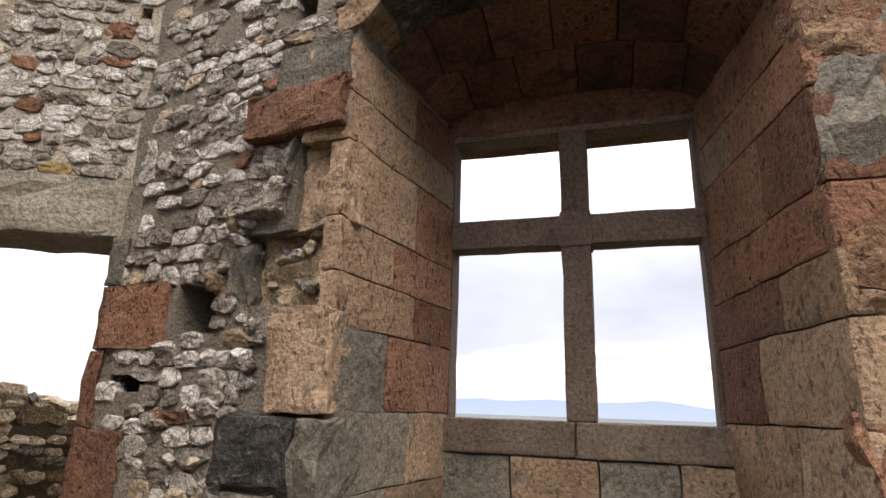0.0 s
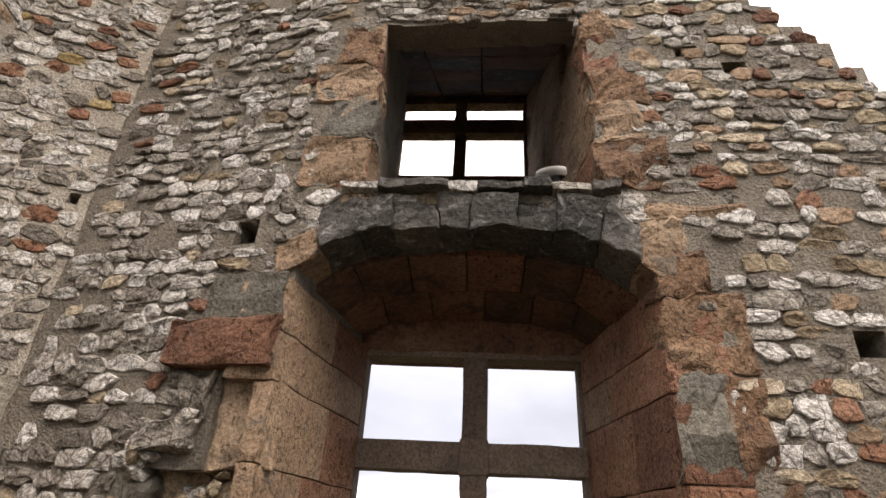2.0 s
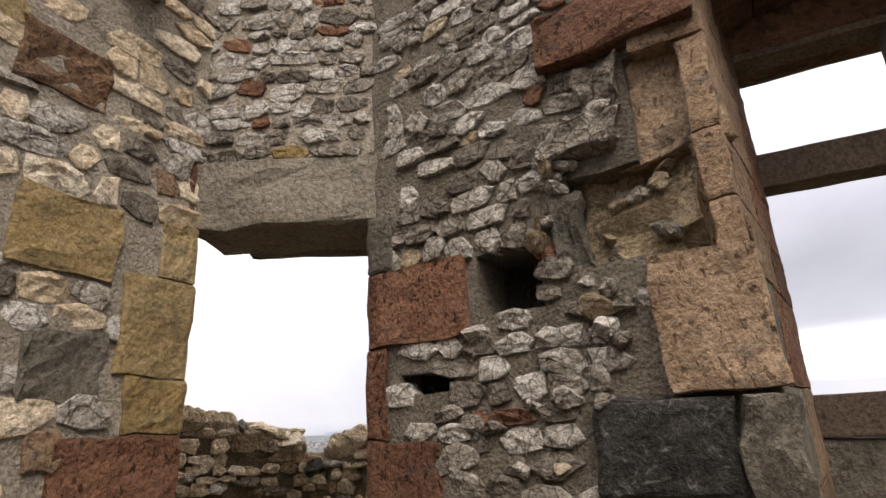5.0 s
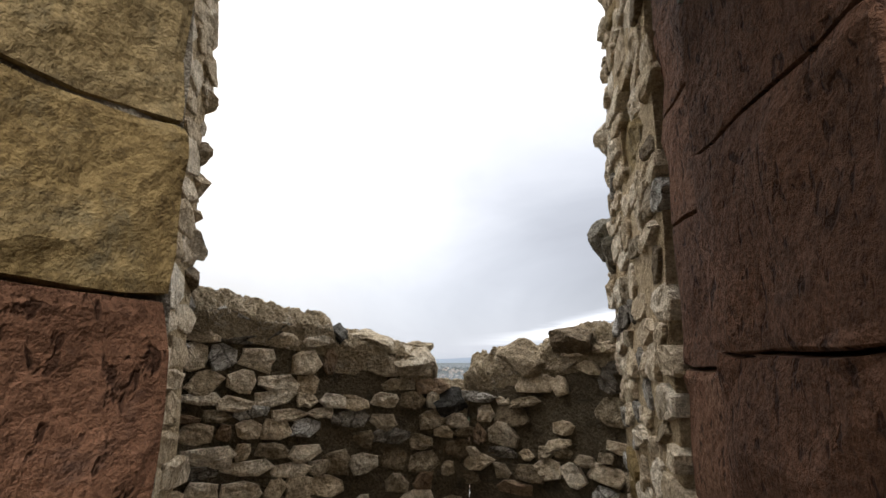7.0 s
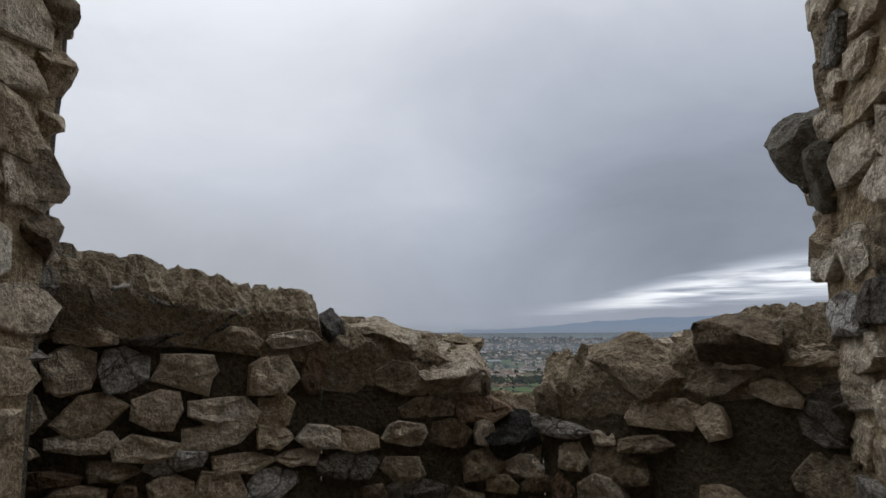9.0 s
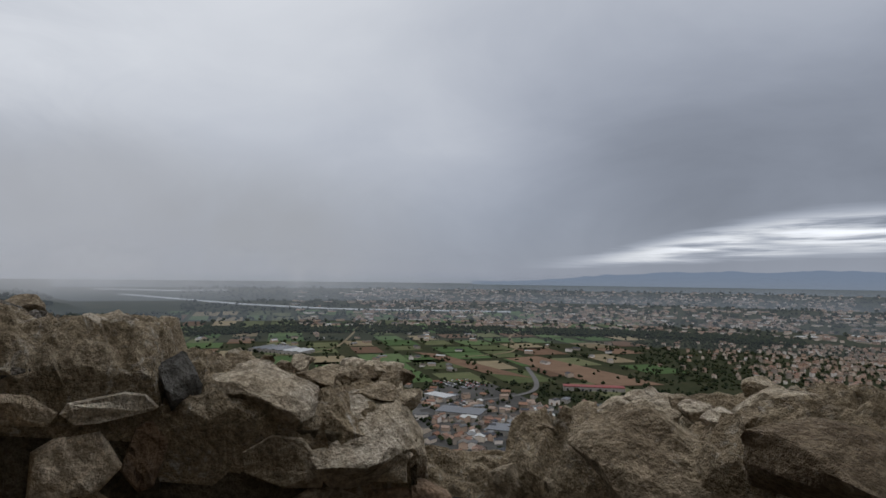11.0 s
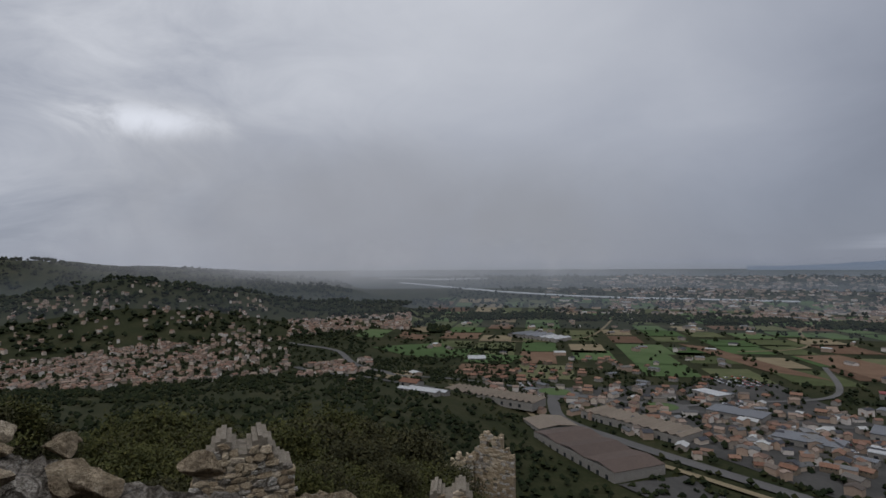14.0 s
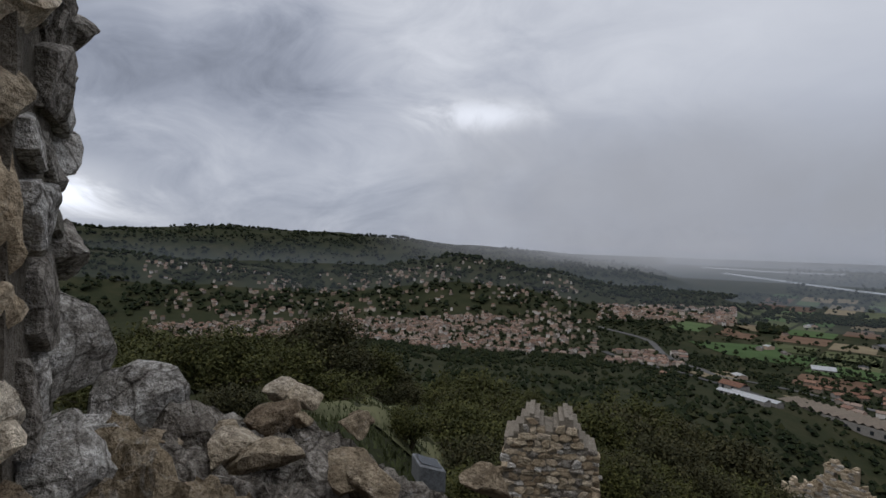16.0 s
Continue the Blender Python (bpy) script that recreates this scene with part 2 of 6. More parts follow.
M_EARTH = surface("trodden_earth", [(0.13, 0.105, 0.075), (0.21, 0.175, 0.13), (0.30, 0.26, 0.20)], 2.0, 0.97, 0.8, 40.0, None, 0.0)
M_MOSS = surface("dark_moss", [(0.018, 0.02, 0.010), (0.035, 0.036, 0.016), (0.06, 0.055, 0.025)], 12.0, 0.95, 0.9, 60.0, None, 0.1)

# ---------------------------------------------------------------- building helpers


def mesh_of(name, verts, faces, material, smooth=False):
    me = bpy.data.meshes.new(name)
    me.from_pydata([tuple(v) for v in verts], [], faces)
    me.materials.append(material)
    if smooth:
        me.polygons.foreach_set("use_smooth", [True] * len(me.polygons))
    me.update()
    return me


def part(name, data, parent, label=""):
    ob = new(name, data)
    ob.parent = parent
    return tagged(ob, label)


def thing(name, label, category, at=(0, 0, 0), kind="", group=""):
    ob = new(name)
    ob.location = at
    ob.empty_display_size = 0.1
    return tagged(ob, label, category, group, kind)


def rough(p, size, amount):
    p = Vector(p)
    return p + noise.noise_vector(p * size) * amount


def hexahedron(corners, amount=0.012, bevel=0.035, size=5.0, name="block", material=None, cuts=(0.0, 0.06, 0.2, 0.4, 0.6, 0.8, 0.94, 1.0)):
    """A hewn block from its eight corners (x fastest, then y, then z): rounded arrises and an uneven face."""
    c = [Vector(p) for p in corners]
    verts, index, faces = [], {}, []
    last = len(cuts) - 1

    def vertex(i, j, k):
        if (i, j, k) not in index:
            t = [cuts[i], cuts[j], cuts[k]]
            ends = [v in (0.0, 1.0) for v in t]
            if sum(ends) >= 2:
                pull = bevel * (0.22 if sum(ends) == 2 else 0.36)
                t = [abs(v - pull) if e else v for v, e in zip(t, ends)]
            a, b, d = t
            low = (c[0].lerp(c[1], a)).lerp(c[2].lerp(c[3], a), b)
            high = (c[4].lerp(c[5], a)).lerp(c[6].lerp(c[7], a), b)
            index[i, j, k] = len(verts)
            p = rough(rough(low.lerp(high, d), size, amount), size * 3.1, amount * 0.55)
            verts.append(rough(p, size * 8.0, amount * 0.25))
        return index[i, j, k]

    for axis in range(3):
        for end in (0, last):
            for a in range(last):
                for b in range(last):
                    quad = []
                    for u, v in ((a, b), (a + 1, b), (a + 1, b + 1), (a, b + 1)):
                        spot = [u, v]
                        spot.insert(axis, end)
                        quad.append(vertex(*spot))
                    flip = (end == 0) != (axis == 1)
                    faces.append(quad[::-1] if flip else quad)
    return mesh_of(name, verts, faces, material or M_TAN)


def box_corners(x0, x1, y0, y1, z0, z1):
    return [(x, y, z) for z in (z0, z1) for y in (y0, y1) for x in (x0, x1)]


def stone_shape(seed, material, name):
    """One rubble stone of unit size, angular and split flat: x along the wall, z up, the face towards -y."""
    r = random.Random(seed)
    count = r.choice((6, 7, 8, 9))
    power = r.uniform(2.6, 7.0)
    angles = sorted((i + r.uniform(-0.36, 0.36)) * math.tau / count for i in range(count))
    ring = []
    for a in angles:
        ca, sa = math.cos(a), math.sin(a)
        k = (abs(ca) ** power + abs(sa) ** power) ** (-1 / power) * r.uniform(0.80, 1.08)
        ring.append((0.5 * k * ca, 0.5 * k * sa))
    tilt, lean = r.uniform(-0.22, 0.22), r.uniform(-0.25, 0.25)
    face = lambda x, z: -0.44 + tilt * x + lean * z
    verts = [(x * 0.98, 0.5, z * 0.98) for x, z in ring]
    verts += [(x, face(x, z) + r.uniform(0.06, 0.2), z) for x, z in ring]
    verts += [(x * r.uniform(0.86, 0.97), face(x, z) + r.uniform(-0.03, 0.06), z * r.uniform(0.86, 0.97)) for x, z in ring]
    verts += [(x * r.uniform(0.4, 0.62), face(x, z) + r.uniform(-0.1, 0.06), z * r.uniform(0.4, 0.62)) for x, z in ring]
    verts.append((r.uniform(-0.1, 0.1), face(0, 0) + r.uniform(-0.1, 0.05), r.uniform(-0.1, 0.1)))
    faces = []
    for low in (0, count, 2 * count):
        for i in range(count):
            j = (i + 1) % count
            faces.append((low + i, low + j, low + count + j, low + count + i))
    faces += [(3 * count + i, 3 * count + (i + 1) % count, 4 * count) for i in range(count)]
    return mesh_of(name, verts, faces, material)


POOL = {}
STONE = {"M_LIME": M_LIME, "M_PALE": M_PALE, "M_WARM": M_WARM, "M_TAN": M_TAN, "M_RED": M_RED, "M_GREY": M_GREY, "M_DARK": M_DARK, "M_YELLOW": M_YELLOW}


def pool(material):
    if material.name not in POOL:
        POOL[material.name] = [stone_shape(s * 7 + 3, material, "stone") for s in range(22)]
    return POOL[material.name]


class Wall:
    """A rubble wall: an upright sheet from a to b in plan. The face looks to the right of the way from a to b."""

    def __init__(self, name, a, b, thick, spans, label, material=None, lean=0.0, step=0.16, floor=0.0):
        self.a, self.b = Vector((*a, 0)), Vector((*b, 0))
        self.u = (self.b - self.a).normalized()
        self.out = Vector((self.u.y, -self.u.x, 0))
        self.length = (self.b - self.a).length
        self.spans, self.lean = spans, lean
        verts, faces = [], []
        count = max(1, round(self.length / step))
        for i in range(count):
            u0, u1 = self.length * i / count, self.length * (i + 1) / count
            for z0, z1 in spans((u0 + u1) / 2):
                rows = max(1, round((z1 - z0) / 0.2))
                base = len(verts)
                for k in range(rows + 1):
                    z = z0 + (z1 - z0) * k / rows
                    for u, d in ((u0, 0), (u1, 0), (u1, thick), (u0, thick)):
                        verts.append(rough(self.spot(u, z, -d - 0.004), 4.5, 0.014))
                for k in range(rows):
                    p, q = base + 4 * k, base + 4 * k + 4
                    for s in range(4):
                        e = (s + 1) % 4
                        faces.append((p + s, p + e, q + e, q + s))
                faces.append((base + 3, base + 2, base + 1, base))
                t = base + 4 * rows
                faces.append((t, t + 1, t + 2, t + 3))
        self.ob = tagged(new(name, mesh_of(name, verts, faces, material or M_MORTAR)), label, "wall", kind="structure")

    def spot(self, u, z, proud=0.0):
        return self.a + self.u * u + self.out * (proud + self.lean * z) + Vector((0, 0, z))

    def solid(self, u, z, pad=0.0):
        if not 0 <= u <= self.length:
            return False
        return any(z0 + pad <= z <= z1 - pad for z0, z1 in self.spans(u))

    def stones(self, seed, sizes=(0.09, 0.24), rises=(0.06, 0.13), skip=None, low=0.0, high=9.0, fill=0.9, first=300, order=None,
               mixes=((0.86, "M_LIME"), (0.95, "M_TAN"), (1.0, "M_RED")), proud=0.024, depth=0.08):
        """Lay the stones course by course: the first ones by order as pieces, the others joined."""
        r = random.Random(seed)
        found, z = [], low
        while z < high:
            rise = r.uniform(*rises)
            u = -r.uniform(0, 0.2)
            while u < self.length:
                w = r.uniform(*sizes) * (1.35 if r.random() < 0.12 else 1.0)
                h = rise * r.uniform(1.0, 1.25)
                cu, cz = u + w / 2, z + rise / 2 + r.uniform(-0.018, 0.018) + 0.02 * math.sin(u * 2.3 + seed)
                u += w + r.uniform(0.002, 0.02)
                if r.random() > fill or not self.solid(cu, cz, 0.01) or (skip and skip(cu, cz)):
                    continue
                pick = r.random()
                mat = next(name for share, name in mixes if pick <= share)
                d = depth * r.uniform(0.8, 1.3)
                spot = self.spot(cu, cz, proud * r.uniform(0.45, 1.2) - d / 2)
                turn = Matrix((self.u, -self.out, Vector((0, 0, 1)))).transposed()
                tilt = Euler((0, r.gauss(0, 0.09), 0)).to_matrix()
                m = Matrix.Translation(spot) @ (turn @ tilt).to_4x4() @ Matrix.Diagonal((w * (1.12 if r.random() < 0.5 else -1.12), d, h, 1))
                found.append((cu, cz, mat, r.randrange(22), m))
            z += rise + r.uniform(0.002, 0.01)
        found.sort(key=order or (lambda s: s[1]))
        for cu, cz, mat, k, m in found[:first]:
            ob = part("stone", pool(STONE[mat])[k], self.ob)
            ob.matrix_world = m
        joined(self.ob, found[first:])
        return self


def joined(parent, rest):
    """The remaining stones as one mesh for each material."""
    for mat in sorted({s[2] for s in rest}):
        verts, faces = [], []
        for _, _, name, k, m in rest:
            if name != mat:
                continue
            me = pool(STONE[mat])[k]
            base = len(verts)
            verts += [m @ v.co for v in me.vertices]
            flip = m.to_3x3().determinant() < 0
            for p in me.polygons:
                f = [base + i for i in p.vertices]
                faces.append(f[::-1] if flip else f)
        material = M_LIME_ROW if mat == "M_LIME" else STONE[mat]
        tagged(part("rubble", mesh_of("rubble", verts, faces, material), parent), kind="stuff")


def block_part(parent, corners, material, label="", name="stone_block", **kw):
    return part(name, hexahedron(corners, material=material, name=name, **kw), parent, label)


def wobble(u, seed, amount=1.0):
    return amount * noise.noise(Vector((u * 1.7, seed * 3.1, 0.4))) + amount * 0.5 * noise.noise(Vector((u * 5.3, seed, 2.0)))
# ---------------------------------------------------------------- the tower: walls
def arch(x):
    """Underside of the flat arch over the lower bay."""
    s = min(1.0, max(0.0, (x + 0.28) / 2.22))
    return 3.42 + 0.36 * (1 - abs(2 * s - 1) ** 4)


HOLES = ((2.95, 3.15, 3.02, 3.18), (2.26, 2.44, 5.30, 5.41), (2.67, 2.85, 5.14, 5.25))


def spans_bay(u):
    x = u - 0.25
    top = 8.2 if x < 1.8 else max(3.2, 5.40 + (3.35 - x) * 1.35 + wobble(x, 1, 0.25))
    if x < 1.93:
        rows = [(-0.3, 0.55)]
        if 0.12 < x < 1.66:
            return rows + [(arch(x) + 0.22, 4.1), (6.72, top)]
        return rows + [(arch(x) + 0.22, top)]
    for x0, x1, z0, z1 in HOLES:
        if x0 < x < x1:
            return [(-0.3, z0), (z1, top)]
    return [(-0.3, top)]


def spans_pier(u):
    x = -2.05 + u * 0.985
    if -0.58 < x:
        return [(-0.3, 1.86), (2.82, 8.2)]
    if -0.76 < x:
        return [(-0.3, 1.9), (2.36 + 0.05 * math.sin(x * 40), 3.70), (3.88, 8.2)]
    if -0.93 < x:
        return [(-0.3, 1.9), (2.36 + 0.05 * math.sin(x * 40), 8.2)]
    if -1.46 < x < -1.14:
        return [(-0.3, 1.76), (2.06, 8.2)]
    if -1.86 < x < -1.6:
        return [(-0.3, 1.43), (1.53, 8.2)]
    if -1.36 < x < -1.18:
        return [(-0.3, 3.74), (3.90, 8.2)]
    return [(-0.3, 8.2)]


wall_bay = Wall("wall_north", (-0.25, 2.62), (5.2, 2.62), 1.3, spans_bay, "tall ruined tower wall of pale rubble and lime mortar")
wall_head = Wall("wall_north_head", (0.06, 2.62), (1.72, 2.62), 0.25, lambda u: [(5.72 + wobble(u, 3, 0.06), 6.9)], "rubble over the upper embrasure")
wall_pier = Wall("wall_pier", (-2.05, 2.93), (-0.25, 2.62), 1.2, spans_pier, "rubble wall pier beside the bay, with putlog holes")
wall_over = Wall("wall_lintel", (-3.16, 2.47), (-2.05, 2.93), 0.7, lambda u: [(2.84, 4.13), (4.23, 8.2)] if 1.03 < u < 1.12 else [(2.84, 8.2)], "rubble wall above the lintel of the passage", material=M_LIGHT_MORTAR, step=0.08)
wall_west = Wall("wall_west", (-3.10, 0.70), (-3.0, 2.55), 0.5, lambda u: [(-0.3, 8.4)], "pale rubble tower wall with mixed sandstone blocks", material=M_LIGHT_MORTAR)
wall_west_rear = Wall("wall_west_rear", (-2.9, -3.2), (-3.10, 0.70), 0.5, lambda u: [(-0.3, 4.2 + wobble(u, 5, 0.5))], "plain rubble tower wall")
# unseen walls added to close the tower, kept low so sky light comes in
wall_south = Wall("wall_south", (5.2, -3.2), (-2.9, -3.2), 0.6, lambda u: [(-0.3, 3.0 + wobble(u, 6, 0.5))], "unseen plain rubble tower wall, kept low to let light in")
wall_east = Wall("wall_east", (5.2, 2.62), (5.2, -3.2), 0.6, lambda u: [(-0.3, 3.2 + wobble(u, 7, 0.4))], "unseen plain rubble tower wall, kept low to let light in")

# passage through the thick wall and the breach at its end
reveal_left = Wall("wall_passage_left", (-4.12, 2.92), (-4.785, 3.725), 0.7,
                   lambda u: [(-0.3, 3.7 + 0.2 * math.sin(u * 30))], "pale rubble side of the breach", material=M_PALE_MORTAR)
reveal_return = Wall("wall_passage_return", (-3.42, 2.70), (-4.12, 2.90), 0.5, lambda u: [(-0.3, 3.5)], "pale rubble return behind the passage jamb", material=M_PALE_MORTAR)
reveal_right = Wall("wall_passage_right", (-3.08, 5.17), (-2.60, 4.13), 0.8,
                    lambda u: [(-0.3, min(3.5, 1.75 + 4.5 * u))] if u < 0.5 else [(-0.3, 2.02), (2.5, 3.5)] if u < 0.8 else [(-0.3, 3.6)], "broken rubble side of the breach with a small through hole", step=0.08, material=M_PALE_MORTAR)
stub = Wall("wall_stub", (-4.82, 3.745), (-5.31, 3.37), 0.14, lambda u: [(-6.0, 3.9)], "ragged broken end of the tower wall")
PARAPET = [((-5.04, 3.62), (-4.57, 4.55), 1.53, 1.36), ((-4.57, 4.55), (-4.17, 5.02), 1.27, 1.19), ((-4.17, 5.02), (-4.02, 5.17), 0.93, 0.93),
           ((-4.02, 5.17), (-3.52, 5.16), 1.10, 1.22), ((-3.52, 5.16), (-3.04, 5.08), 1.23, 1.32)]
parapet = []
for k, (a, b, z0, z1) in enumerate(PARAPET):
    far = (Vector(b) - Vector(a)).length
    parapet.append(Wall(f"parapet_{k + 1}", a, b, 0.22, lambda u, z0=z0, z1=z1, far=far, k=k: [(-6.0, z0 + (z1 - z0) * u / far + wobble(u, k, 0.02))],
                        "low broken parapet of stones in brown mortar", step=0.06, material=M_BROWN))
    out = parapet[-1].out * -0.224
    Wall(f"parapet_core_{k + 1}", Vector(a) + out.xy, Vector(b) + out.xy, 0.50, lambda u, z0=z0, z1=z1, far=far: [(-6.0, z0 - 0.24 + (z1 - z0) * u / far)],
         "mortared core of the low parapet", step=0.2, material=M_BROWN)

# ---------------------------------------------------------------- floor
def sheet(name, x0, x1, y0, y1, z, label, material, cells=24):
    verts, faces = [], []
    for j in range(cells + 1):
        for i in range(cells + 1):
            p = Vector((x0 + (x1 - x0) * i / cells, y0 + (y1 - y0) * j / cells, z))
            verts.append(p + Vector((0, 0, 0.03 * noise.noise(p * 1.3))))
    for j in range(cells):
        for i in range(cells):
            k = j * (cells + 1) + i
            faces.append((k, k + 1, k + cells + 2, k + cells + 1))
    return tagged(new(name, mesh_of(name, verts, faces, material, True)), label, "floor", kind="structure")


sheet("floor", -5.0, 5.4, -3.4, 5.3, 0.0, "trodden earth floor of the ruined tower", M_EARTH, 40)

# ---------------------------------------------------------------- lower bay: reveals, arch, window
bay = thing("bay_masonry", "dressed sandstone reveals and arch of a window bay", "masonry", kind="structure")


def quad_block(a, b, out, z0, z1, material, label="", name="stone_block", **kw):
    """A dressed stone with its face from a to b in plan, out deep behind the face."""
    a, b, o = Vector((*a, 0)), Vector((*b, 0)), Vector((*out, 0))
    pts = [p + Vector((0, 0, z)) for z in (z0, z1) for p in (a, b, a + o, b + o)]
    return block_part(bay, pts, material, label, name, **kw)


L0, L1 = Vector((-0.25, 2.60)), Vector((0.0, 3.86))
R0, R1 = Vector((1.93, 2.60)), Vector((1.68, 3.86))
COURSES = [(0.55, 0.97, 0.45, "MGTT"), (0.975, 1.36, 0.6, "TGTT"), (1.365, 1.78, 0.4, "TGRT"), (1.785, 2.05, 0.62, "GTRT"), (2.055, 2.34, 0.42, "TTRR"),
           (2.345, 2.79, 0.6, "TTRR"), (2.795, 3.08, 0.38, "RTTR"), (3.085, 3.42, 0.55, "GTRR")]
KINDS = {"T": M_TAN, "R": M_RED, "G": M_GREY, "M": M_TAN}
for z0, z1, cut, kinds in COURSES:
    m = L0.lerp(L1, cut)
    for p, q, kind in ((L0, m - (L1 - L0) * 0.005, kinds[1]), (m, L1, kinds[2])):
        quad_block(p, q, (-0.11 if 1.8 < z1 < 2.85 or z0 < 1.3 else -0.3, 0.02), z0, z1, KINDS[kind])
    m = R0.lerp(R1, 1 - cut)
    for p, q, kind in ((R0, m, kinds[3]), (m + (R1 - R0) * 0.005, R1, kinds[2])):
        quad_block(q, p, (0.35, 0.02), z0, z1, KINDS[kind])
# soffit of the bay: three rows of slabs running back to the window head, darkened for soot and shade
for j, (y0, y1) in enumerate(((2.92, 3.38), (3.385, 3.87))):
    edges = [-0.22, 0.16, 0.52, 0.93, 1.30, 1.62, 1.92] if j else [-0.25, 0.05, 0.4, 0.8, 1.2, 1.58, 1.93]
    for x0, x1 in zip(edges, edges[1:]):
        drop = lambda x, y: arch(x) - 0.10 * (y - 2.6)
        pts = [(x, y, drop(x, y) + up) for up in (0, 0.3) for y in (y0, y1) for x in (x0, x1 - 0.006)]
        block_part(bay, pts, M_RED if j == 0 and round(x0 * 10) in (8, 16) else M_SOOT_SHADE, "reddish soffit slab, soot and deep shade in its colour", "soffit_slab")
# dark voussoirs of the front ring, worn and uneven
edges = [-0.34, -0.10, 0.14, 0.36, 0.63, 0.85, 1.13, 1.36, 1.63, 1.84, 2.02]
for k, (x0, x1) in enumerate(zip(edges, edges[1:])):
    proud = 0.015 + 0.022 * ((k * 7) % 3)
    deep = 0.20 + 0.05 * ((k * 5) % 3)
    pts = [(x + (x - 0.84) * 0.05 * (up > 0), y, arch(x) + up) for up in (0.0, deep) for y in (2.60 - proud, 2.93) for x in (x0, x1 - 0.003)]
    block_part(bay, pts, M_TAN if k in (0, 9) else M_DARK, "blackened voussoir", "voussoir", amount=0.034)
# thin ledge of dark flags under the upper embrasure
edges = [-0.02, 0.22, 0.41, 0.69, 0.88, 1.17, 1.36, 1.60, 1.79]
for k, (x0, x1) in enumerate(zip(edges, edges[1:])):
    pts = box_corners(x0, x1 - 0.004, 2.545 - 0.02 * (k % 3), 2.9, 4.055, 4.11 + 0.018 * (k % 2))
    block_part(bay, pts, M_DARK if k % 3 else M_LIME, "", "capping_stone", amount=0.022)
# wall under the window
for k, (x0, x1) in enumerate(((-0.1, 0.42), (0.425, 0.95), (0.955, 1.4), (1.405, 1.78))):
    block_part(bay, box_corners(x0, x1, 3.82 - 0.02 * (k % 2), 4.2, 0.55, 1.12), M_TAN if k % 2 else M_GREY)
block_part(bay, box_corners(-0.08, 1.76, 3.88, 4.25, 3.375, 3.75), M_SOOT_SHADE, "plain tympanum slab over the window, soot and shade in its colour", "tympanum", amount=0.006)


def mullioned(name, x0, x1, zs, y, bars, thick, label, stone=M_FRAME):
    """A stone cross window: zs are sill underside, opening foot, transom foot, transom top, opening head, head top."""
    z0, z1, z2, z3, z4, z5 = zs
    m0, m1 = bars
    win = thing(name, label, "window", kind="structure")
    d0, d1 = y - thick / 2, y + thick / 2
    pieces = [("window_sill", (x0 - 0.12, (x0 + x1) / 2 - 0.003, d0 - 0.06, d1, z0, z1)), ("window_sill", ((x0 + x1) / 2 + 0.003, x1 + 0.12, d0 - 0.06, d1, z0, z1)),
              ("mullion", (m0, m1, d0, d1, z1 - 0.004, z2)), ("mullion", (m0, m1, d0, d1, z3, z4 + 0.004)),
              ("transom", (x0 - 0.05, m0 + 0.02, d0 + 0.012, d1, z2, z3)), ("transom", (m1 - 0.02, x1 + 0.05, d0 + 0.012, d1, z2, z3)),
              ("crossing", (m0 - 0.012, m1 + 0.012, d0 - 0.014, d1 + 0.006, z2 - 0.02, z3 + 0.02)),
              ("jamb", (x0 - 0.16, x0, d0 + 0.02, d1, z1 - 0.02, z4)), ("jamb", (x1, x1 + 0.16, d0 + 0.02, d1, z1 - 0.02, z4)),
              ("head", (x0 - 0.16, x1 + 0.16, d0 + 0.02, d1, z4, z5))]
    for part_name, box in pieces:
        block_part(win, box_corners(*box), stone, "", part_name, amount=0.006, bevel=0.05)
    return win


mullioned("window_1", 0.0, 1.66, (1.13, 1.34, 2.50, 2.71, 3.35, 3.40), 3.96, (0.772, 0.962), 0.20, "unglazed stone cross window, weathered brown")
mullioned("window_2", -0.21, 1.40, (5.9, 6.1, 6.84, 7.07, 7.36, 7.42), 5.36, (0.495, 0.645), 0.18, "small unglazed reddish cross window in the upper embrasure", M_ORANGE)

# upper embrasure
upper = thing("upper_embrasure", "deep reddish embrasure of the upper window", "masonry", kind="structure")
for z0, z1 in ((4.1, 4.55), (4.555, 4.95), (4.955, 5.4), (5.405, 5.8), (5.805, 6.3), (6.305, 6.8), (6.805, 7.6)):
    for c0, c1 in ((0.0, 0.3), (0.305, 0.62), (0.625, 1.0)):
        a, b = Vector((0.12, 2.62)), Vector((-0.26, 5.34))
        p, q = a.lerp(b, c0), a.lerp(b, c1)
        if z1 <= 5.8 or c0 > 0.2:
            pts = [(w.x + o, w.y, z) for z in (z0, z1) for o in (-0.3, 0) for w in (p, q)]
            block_part(upper, pts, M_TAN if (z0 * 10 + c0 * 10) % 3 < 1.5 else M_RED)
        a, b = Vector((1.66, 2.66)), Vector((1.44, 5.34))
        p, q = a.lerp(b, c0), a.lerp(b, c1)
        if z1 <= 5.8 or c0 > 0.2:
            pts = [(w.x + o, w.y, z) for z in (z0, z1) for o in (0, 0.3) for w in (p, q)]
            block_part(upper, pts, M_TAN if (z0 * 10 + c0 * 10) % 3 < 2 else M_RED, amount=0.03)
